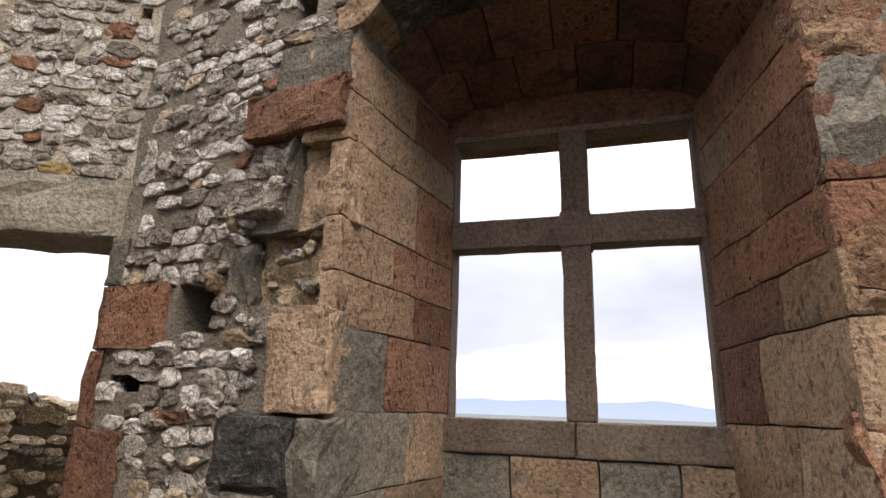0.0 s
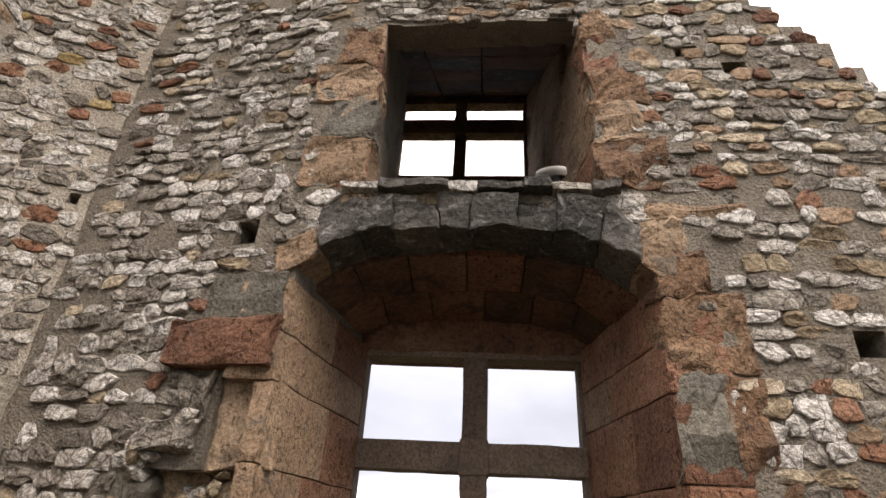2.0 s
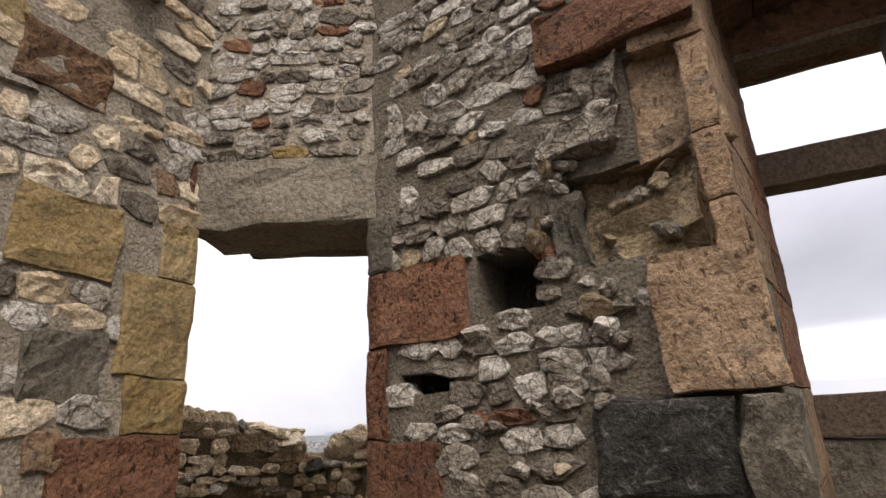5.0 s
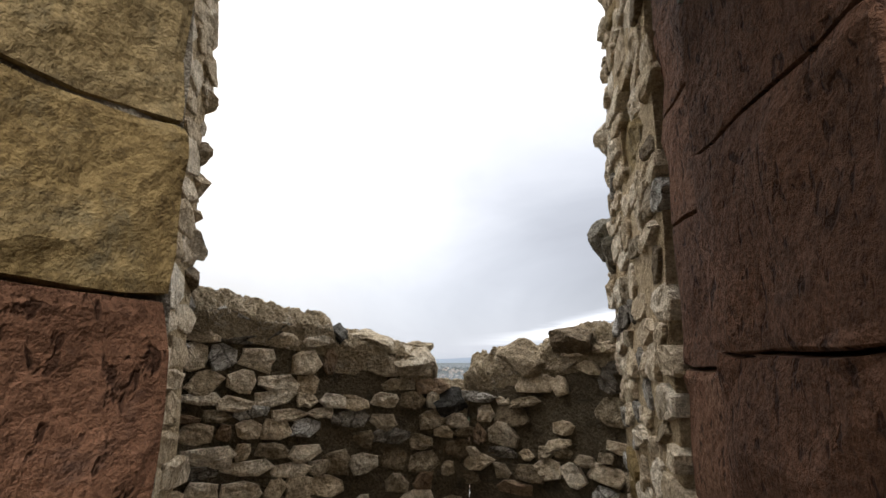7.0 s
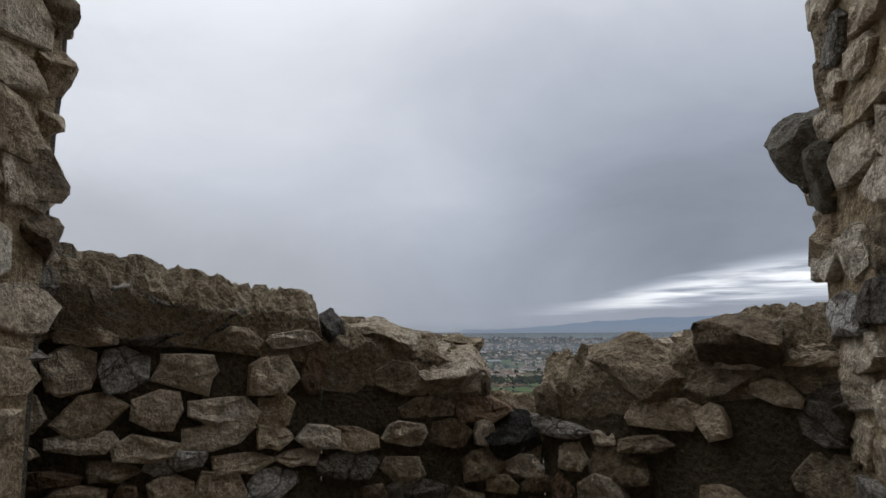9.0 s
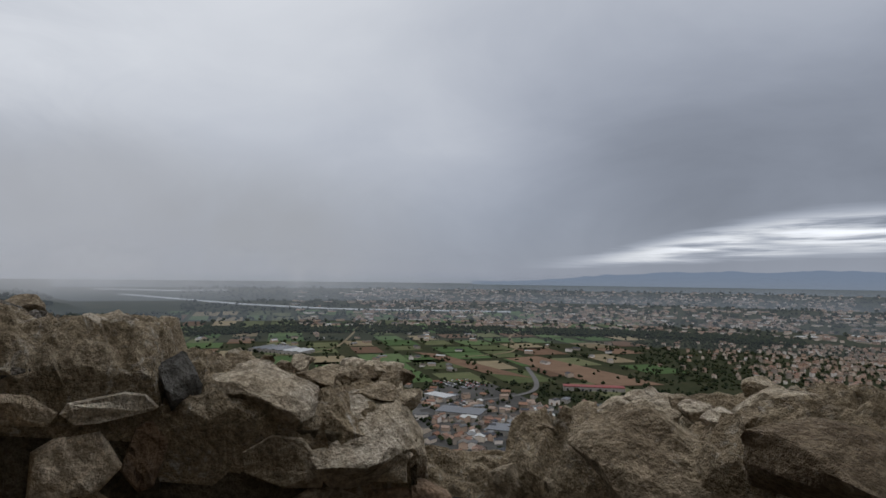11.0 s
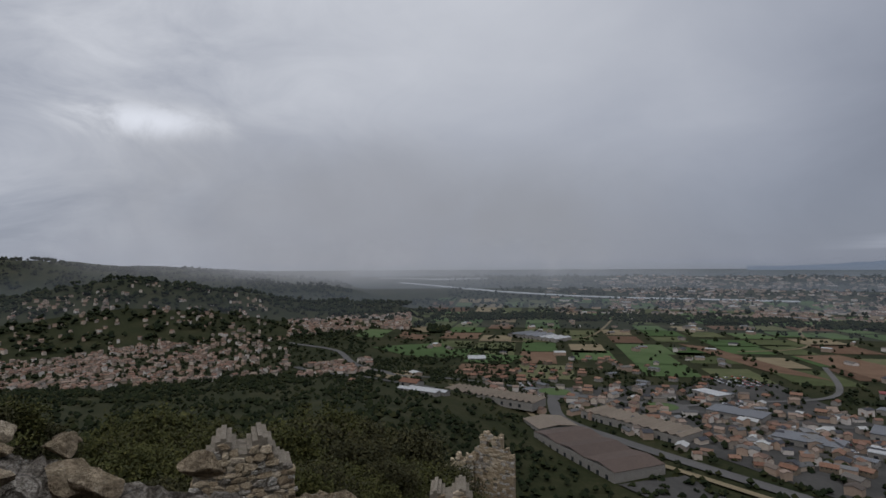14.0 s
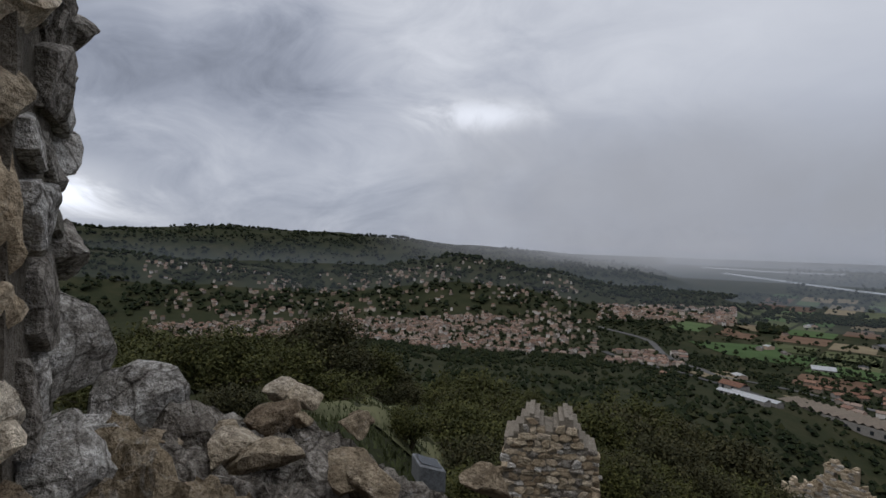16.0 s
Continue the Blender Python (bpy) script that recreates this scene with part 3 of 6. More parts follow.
for k in range(6):
    y0, y1 = 2.64 + k * 0.46, 2.64 + k * 0.46 + 0.45
    for x0, x1 in ((-0.3, 0.3), (0.31, 0.85), (0.86, 1.6)):
        z = lambda y: 5.74 + (y - 2.64) * 0.66
        pts = [(x, y, z(y) + up) for up in (0, 0.25) for y in (y0, y1) for x in (x0, x1)]
        block_part(upper, pts, M_DARK if (k + round(x0 * 3)) % 3 == 0 else M_SOOT_SHADE, "", "soffit_slab")
# unseen slab added above the soffit to stop light leaking through its joints
block_part(upper, [(x, y, 5.74 + (y - 2.64) * 0.66 + up) for up in (0.22, 0.42) for y in (2.66, 5.36) for x in (-0.38, 1.66)], M_GREY, "", "backing", amount=0.005)
block_part(upper, box_corners(-0.4, 1.6, 2.9, 5.4, 3.98, 4.1), M_GREY, "", "ledge")
block_part(upper, box_corners(-0.4, 1.6, 5.2, 5.5, 4.1, 5.95), M_GREY, "", "apron")

# passage: lintel and jambs
passage = thing("passage_masonry", "weathered sandstone lintel and jamb stones of the passage", "masonry", kind="structure")
o = Vector((-0.42, 0.90)).normalized() * 0.55


def jamb(a, b, deep, z0, z1, material, label="", **kw):
    a, b, d = Vector((*a, 0)), Vector((*b, 0)), Vector((*deep, 0))
    pts = [p + Vector((0, 0, z)) for z in (z0, z1) for p in (a, b, a + d, b + d)]
    return block_part(passage, pts, material, label, **kw)


jamb((-3.04, 2.50), (-2.02, 2.93), (o.x, o.y), 2.42, 2.84, M_LINTEL, "long pale grey lintel, chipped", name="lintel", amount=0.03)
jamb((-3.08, 2.84), (-2.2, 3.3), (-0.4, 0.62), 2.55, 2.85, M_GREY, "", name="lintel")
for z0, z1, mat, w in ((2.09, 2.42, M_GREY, 0.2), (1.68, 2.085, M_RED, 0.42), (1.22, 1.675, M_RED, 0.14), (0.72, 1.215, M_RED, 0.46), (0.2, 0.715, M_TAN, 0.3), (-0.1, 0.195, M_RED, 0.4)):
    jamb((-2.09, 2.915), (-2.09 + w, 2.915 - w * 0.17), (-0.30, 0.56), z0, z1, mat, "", amount=0.02)
    jamb((-2.26, 3.47), (-1.87, 3.6), (-0.30, 0.62), z0 - 0.03, z1 - 0.035, M_RED, "", amount=0.02)
jamb((-2.26, 3.47), (-1.87, 3.6), (-0.30, 0.62), 2.39, 2.85, M_RED, "", amount=0.02)
for z0, z1, mat, w in ((2.1, 2.42, M_YELLOW, 0.22), (1.58, 2.095, M_YELLOW, 0.4), (1.3, 1.575, M_YELLOW, 0.33), (0.92, 1.295, M_RED, 0.62), (0.5, 0.915, M_GREY, 0.35), (-0.1, 0.495, M_TAN, 0.5)):
    jamb((-2.985 - w * 0.054, 2.545 - w), (-2.98, 2.545), (-0.38, 0.03), z0, z1, mat, "", amount=0.02)
for z0, z1 in ((-0.1, 0.6), (0.605, 1.2), (1.205, 1.75), (1.755, 2.3), (2.305, 2.9)):
    jamb((-3.39, 2.72), (-3.0, 2.50), (-0.1, -0.3), z0, z1, M_TAN if z0 < 1.7 else M_RED, "", amount=0.02)

M_CORE = surface("torn_wall_core", [(0.34, 0.25, 0.15), (0.50, 0.39, 0.26), (0.62, 0.51, 0.37)], 9.0, 0.97, 1.0, 40.0, ((0.09, 0.068, 0.045, 1), 0.5, 8.0), 0.0, lichen=0.4)
# broken corbels, sockets and blocks on the pier
pier = thing("pier_blocks", "broken corbels and dressed blocks bonded into the rubble pier", "masonry", kind="structure")


def pier_block(x0, x1, z0, z1, proud, deep, material, label="", **kw):
    at = lambda x, d: (x, 2.577 - 0.172 * x - d)
    pts = [(*at(x, d), z) for z in (z0, z1) for d in (proud, -deep) for x in (x0, x1)]
    return block_part(pier, pts, material, label, **kw)


pier_block(-0.97, -0.27, 2.87, 3.15, 0.10, 0.3, M_RED, "dark red corbel, worn round", amount=0.03)
pier_block(-0.78, -0.27, 3.155, 3.45, 0.05, 0.3, M_GREY, "grey block on the corbel", amount=0.02)
pier_block(-0.64, -0.24, 2.32, 2.86, -0.06, 0.3, M_TAN, "recessed broken block over the hollow", amount=0.05, size=3.5)
pier_block(-0.98, -0.64, 2.40, 2.56, 0.10, 0.2, M_LIME, "jutting white limestone", amount=0.045)
pier_block(-0.80, -0.60, 2.56, 2.82, 0.06, 0.2, M_LIME, "jutting white limestone", amount=0.045)
pier_block(-0.98, -0.30, 1.78, 2.44, -0.15, 0.5, M_CORE, "tan core where a corbel was torn out", amount=0.10, size=4.0)
pier_block(-0.99, -0.84, 1.90, 2.26, 0.03, 0.25, M_GREY, "", amount=0.05)
pier_block(-0.60, -0.225, 1.36, 1.86, 0.07, 0.3, M_TAN, "large brown block with worn edges", amount=0.03)
pier_block(-0.36, -0.24, 1.86, 2.30, -0.02, 0.25, M_TAN, "", amount=0.04)
pier_block(-0.90, -0.41, 1.00, 1.34, 0.06, 0.3, M_DARK, "dark grey-green block", amount=0.025)
pier_block(-0.40, -0.21, 0.90, 1.34, 0.09, 0.3, M_GREY, "", amount=0.04)
pier_block(-0.82, -0.5, 0.55, 0.96, 0.05, 0.3, M_GREY, "", amount=0.03)
# dark backs of sockets and putlog holes: their shade is put into the colour
pier_block(-1.50, -1.10, 1.70, 2.12, -0.34, 0.4, M_DARK, "dark block, shade painted at the back of a square socket", amount=0.02)
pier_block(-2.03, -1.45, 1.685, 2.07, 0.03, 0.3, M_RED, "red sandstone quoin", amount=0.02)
pier_block(-1.88, -1.58, 1.36, 1.6, -0.2, 0.4, M_DARK, "dark block, shade painted at the back of a broken socket", amount=0.03)
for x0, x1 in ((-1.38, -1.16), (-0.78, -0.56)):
    pier_block(x0, x1, 3.66, 3.94, -0.26, 0.4, M_DARK, "dark block, shade painted at the back of a square putlog hole", amount=0.01)
block_part(pier, [(x, y + 0.41 * (x + 2.2), z) for z in (4.05, 4.31) for y in (3.06, 3.2) for x in (-2.34, -2.04)], M_DARK, "dark block, shade painted at the back of a small putlog hole", amount=0.01)
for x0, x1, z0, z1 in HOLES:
    block_part(pier, box_corners(x0 - 0.08, x1 + 0.08, 2.86, 3.0, z0 - 0.06, z1 + 0.06), M_DARK, "dark block, shade painted at the back of a small putlog hole", amount=0.01)
# orange eroded quoins beside the bay and the upper embrasure
for x0, x1, z0, z1, mat in ((1.93, 2.42, 2.92, 3.34, M_ORANGE), (1.93, 2.24, 2.36, 2.915, M_GREY), (2.20, 2.40, 2.40, 2.91, M_ORANGE), (1.93, 2.52, 1.9, 2.355, M_ORANGE), (1.93, 2.34, 1.45, 1.895, M_TAN),
                            (1.93, 2.47, 0.9, 1.445, M_RED), (1.90, 2.26, 3.34, 3.66, M_ORANGE), (1.84, 2.12, 3.64, 3.92, M_TAN), (1.92, 2.55, 3.87, 4.02, M_TAN), (1.66, 2.12, 4.12, 4.50, M_ORANGE),
                            (1.66, 1.98, 4.50, 4.82, M_TAN), (1.66, 2.06, 4.82, 5.15, M_ORANGE), (1.64, 1.9, 5.15, 5.5, M_RED), (1.64, 1.86, 5.5, 5.78, M_ORANGE),
                            (-0.32, 0.11, 4.12, 4.5, M_TAN), (-0.2, 0.11, 4.5, 4.88, M_GREY), (-0.38, 0.10, 4.88, 5.22, M_TAN), (-0.2, 0.10, 5.22, 5.6, M_ORANGE)):
    pts = box_corners(x0, x1, 2.60, 2.9, z0, z1)
    block_part(pier, pts, mat, "eroded orange quoin", amount=0.06, size=3.4)
# single large blocks in the west wall
for s0, s1, z0, z1, mat in ((0.82, 1.24, 2.88, 3.20, M_ORANGE), (0.92, 1.40, 2.02, 2.40, M_YELLOW), (1.05, 1.40, 1.45, 1.76, M_GREY), (0.35, 0.7, 3.9, 4.2, M_TAN), (0.3, 0.72, 1.5, 1.85, M_GREY)):
    a, d, out = Vector((-3.10, 0.70)), Vector((0.054, 0.9985)), Vector((0.9985, -0.054))
    pts = [(*(a + d * s + out * o), z) for z in (z0, z1) for s in (s0, s1) for o in (-0.2, 0.012)]
    block_part(pier, pts, mat, "large flush block in the rubble", amount=0.03)

block_part(upper, box_corners(-0.42, 1.62, 5.28, 5.5, 7.425, 8.1), M_GREY, "", "tympanum")
block_part(reveal_right.ob, [(*p, z) for z in (2.0, 2.34) for p in ((-2.86, 4.78), (-2.74, 4.54), (-2.62, 4.9), (-2.5, 4.66))], M_YELLOW, "", "stone_block", amount=0.03)
BEFORE_LAND = {ob.name for ob in bpy.data.objects}
# ---------------------------------------------------------------- the hillside, the plain and the hills
HOME = Vector((-4.5, 4.8))


def along(value, table):
    for (a, b), (c, d) in zip(table, table[1:]):
        if value <= c:
            t = max(0.0, min(1.0, (value - a) / (c - a)))
            return b + (d - b) * t
    return table[-1][1]


STEEP = [(0, -3.0), (6, -7), (14, -16), (30, -30), (100, -66), (200, -116), (300, -166), (385, -204.7)]
SLOPE = [(0, -3.0), (6, -4.0), (14, -7.0), (30, -11.5), (60, -20.5), (100, -33), (300, -87), (700, -158), (1130, -204.7)]
GENTLE = [(0, -1.6), (6, -2.0), (14, -3.4), (30, -6.4), (60, -13.2), (100, -23.5), (200, -45), (400, -85), (800, -148), (1250, -204.7)]
CREST = [(40, -3.5), (68, -3.4), (70.5, -2.3), (74, -1.4), (78, -1.0), (84, -0.4), (92, 0.1), (98, 0.5), (105, 1.0), (115, 1.1), (126, 0.7), (150, 1.0), (180, 1.5)]
SPUR = [(60, -4), (76, -3.8), (81.5, -2.7), (87, -1.6), (92.5, -0.9), (97, -1.9), (102, -2.9), (107, -3.3), (115, -2.4), (125, -1.6), (140, 0.0), (180, 1.0)]



def smooth(a, b, v):
    t = max(0.0, min(1.0, (v - a) / (b - a)))
    return t * t * (3 - 2 * t)


def height(x, y):
    dx, dy = x - HOME.x, y - HOME.y
    r = math.hypot(dx, dy)
    a = math.degrees(math.atan2(-dx, dy))
    if a < 0:
        a = -a
    t, g = smooth(50, 70, a), smooth(88, 104, a)
    z = along(r, STEEP) * (1 - t) + (along(r, SLOPE) * (1 - g) + along(r, GENTLE) * g) * t
    p = Vector((x, y, 0))
    if r < 1150:
        rough_amount = min(6.0, r * 0.05) * (1 - smooth(300, 420, r) * (1 - t)) * (1 - smooth(900, 1150, r))
        z += rough_amount * (noise.noise(p / max(6.0, r * 0.16)) + 0.4 * noise.noise(p / max(2.0, r * 0.05)))
    far = -204.7 + max(0.0, (r - 2600) / 2300) * 178
    if r > 1150:
        z = max(z, far)
    if 66 < a:
        crest = math.tan(radians(along(a, CREST))) * 3300 + 30 * noise.noise(p / 420) + 12 * noise.noise(p / 130)
        z = max(z, far + (crest - far) * smooth(2250, 3300, r))
        spur = math.tan(radians(along(a, SPUR))) * 2350 + 24 * noise.noise(p / 260) + 8 * noise.noise(p / 90)
        z = max(z, -204.7 + (spur + 204.7) * smooth(1400, 2350, r) * (1 - smooth(2400, 3000, r)))
    return z


def ground_mesh():
    verts, faces = [], []
    rings = [1.5]
    while rings[-1] < 4880:
        rings.append(rings[-1] + max(0.9, rings[-1] * 0.045))
    rings[-1] = 4880
    turns = 300
    for r in rings:
        for k in range(turns):
            a = math.tau * k / turns
            x, y = HOME.x - r * math.sin(a), HOME.y + r * math.cos(a)
            verts.append((x, y, height(x, y)))
    for i in range(len(rings) - 1):
        for k in range(turns):
            j = (k + 1) % turns
            faces.append((i * turns + k, i * turns + j, i * turns + turns + j, i * turns + turns + k))
    faces.append(tuple(range(turns))[::-1])
    return verts, faces


def land(name, colours, scale, grain, relief=0.3, spread=0.3):
    """Open ground seen from far: patches at two scales."""
    m = bpy.data.materials.new(name)
    m.use_nodes = True
    n = Nodes(m.node_tree)
    place = n.add("ShaderNodeNewGeometry").outputs["Position"]
    chance = n.add("ShaderNodeObjectInfo").outputs["Random"]
    broad = n.noise(place, scale, 6.0, 0.6, 0.6)
    small = n.noise(place, grain, 5.0, 0.65)
    tone = n.math("ADD", n.math("ADD", n.math("MULTIPLY", broad, 0.6), n.math("MULTIPLY", small, 0.4)), n.math("MULTIPLY", n.math("SUBTRACT", chance, 0.5), spread))
    step = 1.0 / (len(colours) - 1)
    colour = n.ramp(tone, [(0.28 + 0.44 * i * step, c) for i, c in enumerate(colours)])
    bumped = n.add("ShaderNodeBump", None, Strength=relief, Distance=0.4, Height=small).outputs[0]
    shader = n.add("ShaderNodeBsdfPrincipled", None, Base_Color=colour, Roughness=0.95, Normal=bumped, Specular_IOR_Level=0.05)
    n.add("ShaderNodeOutputMaterial", None, Surface=shader.outputs[0])
    return m


def sharded(name, palette, rough_value=0.9):
    """One colour for each separate piece of a mesh, from a short palette."""
    m = bpy.data.materials.new(name)
    m.use_nodes = True
    n = Nodes(m.node_tree)
    geo = n.add("ShaderNodeNewGeometry")
    chance = geo.outputs["Random Per Island"]
    node = n.add("ShaderNodeValToRGB", None, Fac=chance)
    node.color_ramp.interpolation = "CONSTANT"
    bar = node.color_ramp.elements
    while len(bar) < len(palette):
        bar.new(0.5)
    for i, (element, colour) in enumerate(zip(bar, palette)):
        element.position, element.color = i / len(palette), (*colour, 1)
    grit = n.noise(geo.outputs["Position"], 0.5, 3.0)
    colour = n.mix(n.span(grit, 0.3, 0.7, 0.0, 0.4), node.outputs[0], n.mix(1.0, node.outputs[0], (0.6, 0.6, 0.6, 1), "MULTIPLY"))
    shader = n.add("ShaderNodeBsdfPrincipled", None, Base_Color=colour, Roughness=rough_value, Specular_IOR_Level=0.08)
    n.add("ShaderNodeOutputMaterial", None, Surface=shader.outputs[0])
    return m


M_LAND = land("plain_and_slopes", [(0.006, 0.0085, 0.004), (0.011, 0.0145, 0.006), (0.019, 0.021, 0.009), (0.034, 0.031, 0.016)], 0.012, 0.16)
M_GRASS = land("green_crop", [(0.030, 0.050, 0.018), (0.044, 0.070, 0.026), (0.062, 0.084, 0.038)], 0.02, 0.3)
M_OLIVE = land("dull_crop", [(0.036, 0.044, 0.018), (0.058, 0.065, 0.030), (0.088, 0.086, 0.046)], 0.02, 0.3)
M_SOIL = land("ploughed_soil", [(0.055, 0.034, 0.022), (0.085, 0.052, 0.034), (0.12, 0.078, 0.052)], 0.02, 0.3)
M_STRAW = land("stubble", [(0.09, 0.072, 0.045), (0.13, 0.105, 0.066), (0.17, 0.14, 0.09)], 0.02, 0.3)
M_ROAD = land("road_surface", [(0.05, 0.049, 0.047), (0.066, 0.064, 0.062), (0.088, 0.085, 0.082)], 0.02, 0.4, 0.05)
M_YARD = land("yard_surface", [(0.026, 0.026, 0.025), (0.038, 0.037, 0.035), (0.058, 0.055, 0.051)], 0.02, 0.2, 0.05)
M_WATER = surface("river_water", [(0.30, 0.32, 0.33), (0.36, 0.38, 0.39)], 0.01, 0.25, 0.02, 0.3, None, 0.0)
M_TOWN_WALL = sharded("town_walls", [(0.364, 0.298, 0.239), (0.476, 0.412, 0.348), (0.308, 0.234, 0.181), (0.560, 0.518, 0.478), (0.378, 0.277, 0.210), (0.252, 0.220, 0.189)])
M_TOWN_ROOF = sharded("town_roofs", [(0.140, 0.088, 0.064), (0.179, 0.120, 0.092), (0.112, 0.076, 0.061), (0.202, 0.152, 0.122), (0.123, 0.100, 0.084), (0.157, 0.095, 0.072)])
M_HALL_ROOF = sharded("hall_roofs", [(0.13, 0.13, 0.13), (0.08, 0.08, 0.08), (0.045, 0.045, 0.05), (0.30, 0.30, 0.29), (0.07, 0.058, 0.05), (0.105, 0.095, 0.085)])
M_LEAF_FAR = sharded("far_foliage", [(0.007, 0.011, 0.005), (0.012, 0.017, 0.007), (0.018, 0.023, 0.009), (0.010, 0.015, 0.006), (0.024, 0.026, 0.010), (0.014, 0.018, 0.008)])
M_CAR = sharded("car_paints", [(0.6, 0.6, 0.6), (0.05, 0.05, 0.06), (0.3, 0.31, 0.33), (0.5, 0.5, 0.52), (0.12, 0.13, 0.16), (0.3, 0.05, 0.04)], 0.4)

ground = tagged(new("ground", mesh_of("ground", *ground_mesh(), M_LAND, True)), "scrubby hillside falling to a wide green plain", "ground", kind="structure")


def at(azimuth, distance):
    a = radians(azimuth)
    return Vector((HOME.x - distance * math.sin(a), HOME.y + distance * math.cos(a)))


def seen(azimuth, distance):
    """The same, with the distance drawn in towards the foot of the hills."""
    if azimuth > 62 and distance > 1000:
        drop = math.atan(204.7 / distance) + radians(3.0) * math.sin(radians(azimuth - 38))
        distance = 204.7 / math.tan(drop)
    return at(azimuth, distance)


def lift(p, up):
    return (p[0], p[1], height(p[0], p[1]) + up)


def patch(name, corners, material, label, category, up=0.9, cuts=6):
    """A four-cornered piece of land draped on the ground."""
    c = [Vector(p) for p in corners]
    verts, faces = [], []
    for j in range(cuts + 1):
        for i in range(cuts + 1):
            p = c[0].lerp(c[1], i / cuts).lerp(c[3].lerp(c[2], i / cuts), j / cuts)
            verts.append(lift(p, up))
    for j in range(cuts):
        for i in range(cuts):
            k = j * (cuts + 1) + i
            faces.append((k, k + 1, k + cuts + 2, k + cuts + 1))
    return tagged(new(name, mesh_of(name, verts, faces, material)), label, category, kind="structure")


CLEAR = []


def ribbon(name, points, width, material, label, category="road", up=1.5):
    """A road or a river along a bent line."""
    pts = [Vector(p) for p in points]
    fine_pts = []
    for i in range(len(pts) - 1):
        p0, p1, p2, p3 = pts[max(0, i - 1)], pts[i], pts[i + 1], pts[min(len(pts) - 1, i + 2)]
        for k in range(8):
            t = k / 8
            fine_pts.append(0.5 * ((2 * p1) + (p2 - p0) * t + (2 * p0 - 5 * p1 + 4 * p2 - p3) * t * t + (3 * p1 - p0 - 3 * p2 + p3) * t ** 3))
    fine_pts.append(pts[-1])
    CLEAR.extend((p, width / 2) for p in fine_pts)
    CLEAR.extend(((fine_pts[i] + fine_pts[i + 1]) / 2, width / 2) for i in range(len(fine_pts) - 1))
    verts, faces = [], []
    for i, p in enumerate(fine_pts):
        d = (fine_pts[min(i + 1, len(fine_pts) - 1)] - fine_pts[max(i - 1, 0)]).normalized()
        side = Vector((-d.y, d.x)) * width / 2
        verts += [lift(p + side, up), lift(p - side, up)]
    for i in range(len(fine_pts) - 1):
        faces.append((2 * i + 1, 2 * i + 3, 2 * i + 2, 2 * i))
    return tagged(new(name, mesh_of(name, verts, faces, material)), label, category, kind="structure")


# fields between the town and the river
rng = random.Random(5)
ROWDIR = Vector((-0.80, 0.60))
ACROSS = Vector((0.60, 0.80))
BASE = Vector((-561, 1025))
for i in range(-3, 15):
    for j in range(-8, 13):
        w = 150
        s0 = BASE + ROWDIR * (i * 165 + rng.uniform(-40, 40)) + ACROSS * (j * 120 - 40)
        far = (s0 - HOME).length
        az_here = math.degrees(math.atan2(-(s0.x - HOME.x), s0.y - HOME.y))
        if not (1000 < far < 2950 and 16 < az_here < 76) or rng.random() < 0.08 or (az_here > 66 and far < 1500):
            continue
        ln, wd = rng.uniform(120, 163), rng.uniform(75, 117)
        mat, what = rng.choice(((M_GRASS, "green"), (M_GRASS, "green"), (M_OLIVE, "dull green"), (M_OLIVE, "dull green"), (M_SOIL, "ploughed brown"), (M_STRAW, "pale stubble")))
        patch("field", [s0, s0 + ROWDIR * ln, s0 + ROWDIR * ln + ACROSS * wd, s0 + ACROSS * wd], mat, f"{what} strip field on the plain", "field", cuts=2)
patch("field", [(-416, 1081), (-324, 1174), (-720, 1385), (-760, 1285)], M_SOIL, "long ploughed brown field on the plain", "field", 1.4)
patch("field", [(-564, 1071), (-681, 1058), (-1024, 1224), (-943, 1240)], M_SOIL, "ploughed brown field on the plain", "field", 1.4)
patch("field", [(-1059, 599), (-988, 664), (-1057, 761), (-1154, 675)], M_GRASS, "bright green meadow by the sports hall", "field", 1.4)
patch("field", [(-1192, 525), (-1170, 654), (-1348, 693), (-1361, 502)], M_GRASS, "bright green meadow by the road", "field", 1.4)
patch("field", [(-841, 370), (-939, 433), (-1021, 441), (-937, 343)], M_STRAW, "bare sandy plot behind the houses", "field", 1.4)
patch("yard", [(-754, 620), (-531, 546), (-332, 792), (-612, 968)], M_YARD, "paved commercial quarter", "pavement", 0.7)
patch("yard", [(-531, 546), (-54, 534), (10, 848), (-336, 907)], M_YARD, "paved commercial quarter", "pavement", 0.8)
patch("car_park", [(-688, 909), (-616, 778), (-521, 822), (-593, 960)], M_YARD, "asphalt car park", "pavement", 1.3)
patch("car_park", [(-317, 396), (-399, 394), (-385, 468), (-291, 445)], M_YARD, "paved yard below the hall", "pavement", 1.3)
patch("car_park", [(78, 935), (-79, 1006), (35, 1403), (229, 1314)], M_YARD, "wide asphalt car park", "pavement", 1.3)
patch("lawn", [(-125, 449), (52, 476), (76, 664), (-55, 695)], M_GRASS, "mown lawn by the roundabout", "lawn", 1.3)
ribbon("river", [at(67, 3850), at(62, 3560), at(57, 3330), at(51, 3170), at(46, 3090), at(38, 3060), at(30, 3050)], 60, M_WATER, "pale wide river across the plain", "river", 2.0)
ribbon("river_arm", [at(69, 4150), at(66, 4120), at(63, 4060), at(58, 4100)], 70, M_WATER, "pale river bend far off", "river", 2.0)
ribbon("road", [(-1171, 266), (-1013, 303), (-886, 333), (-810, 354), (-746, 378)], 14, M_ROAD, "asphalt road along the foot of the hill")
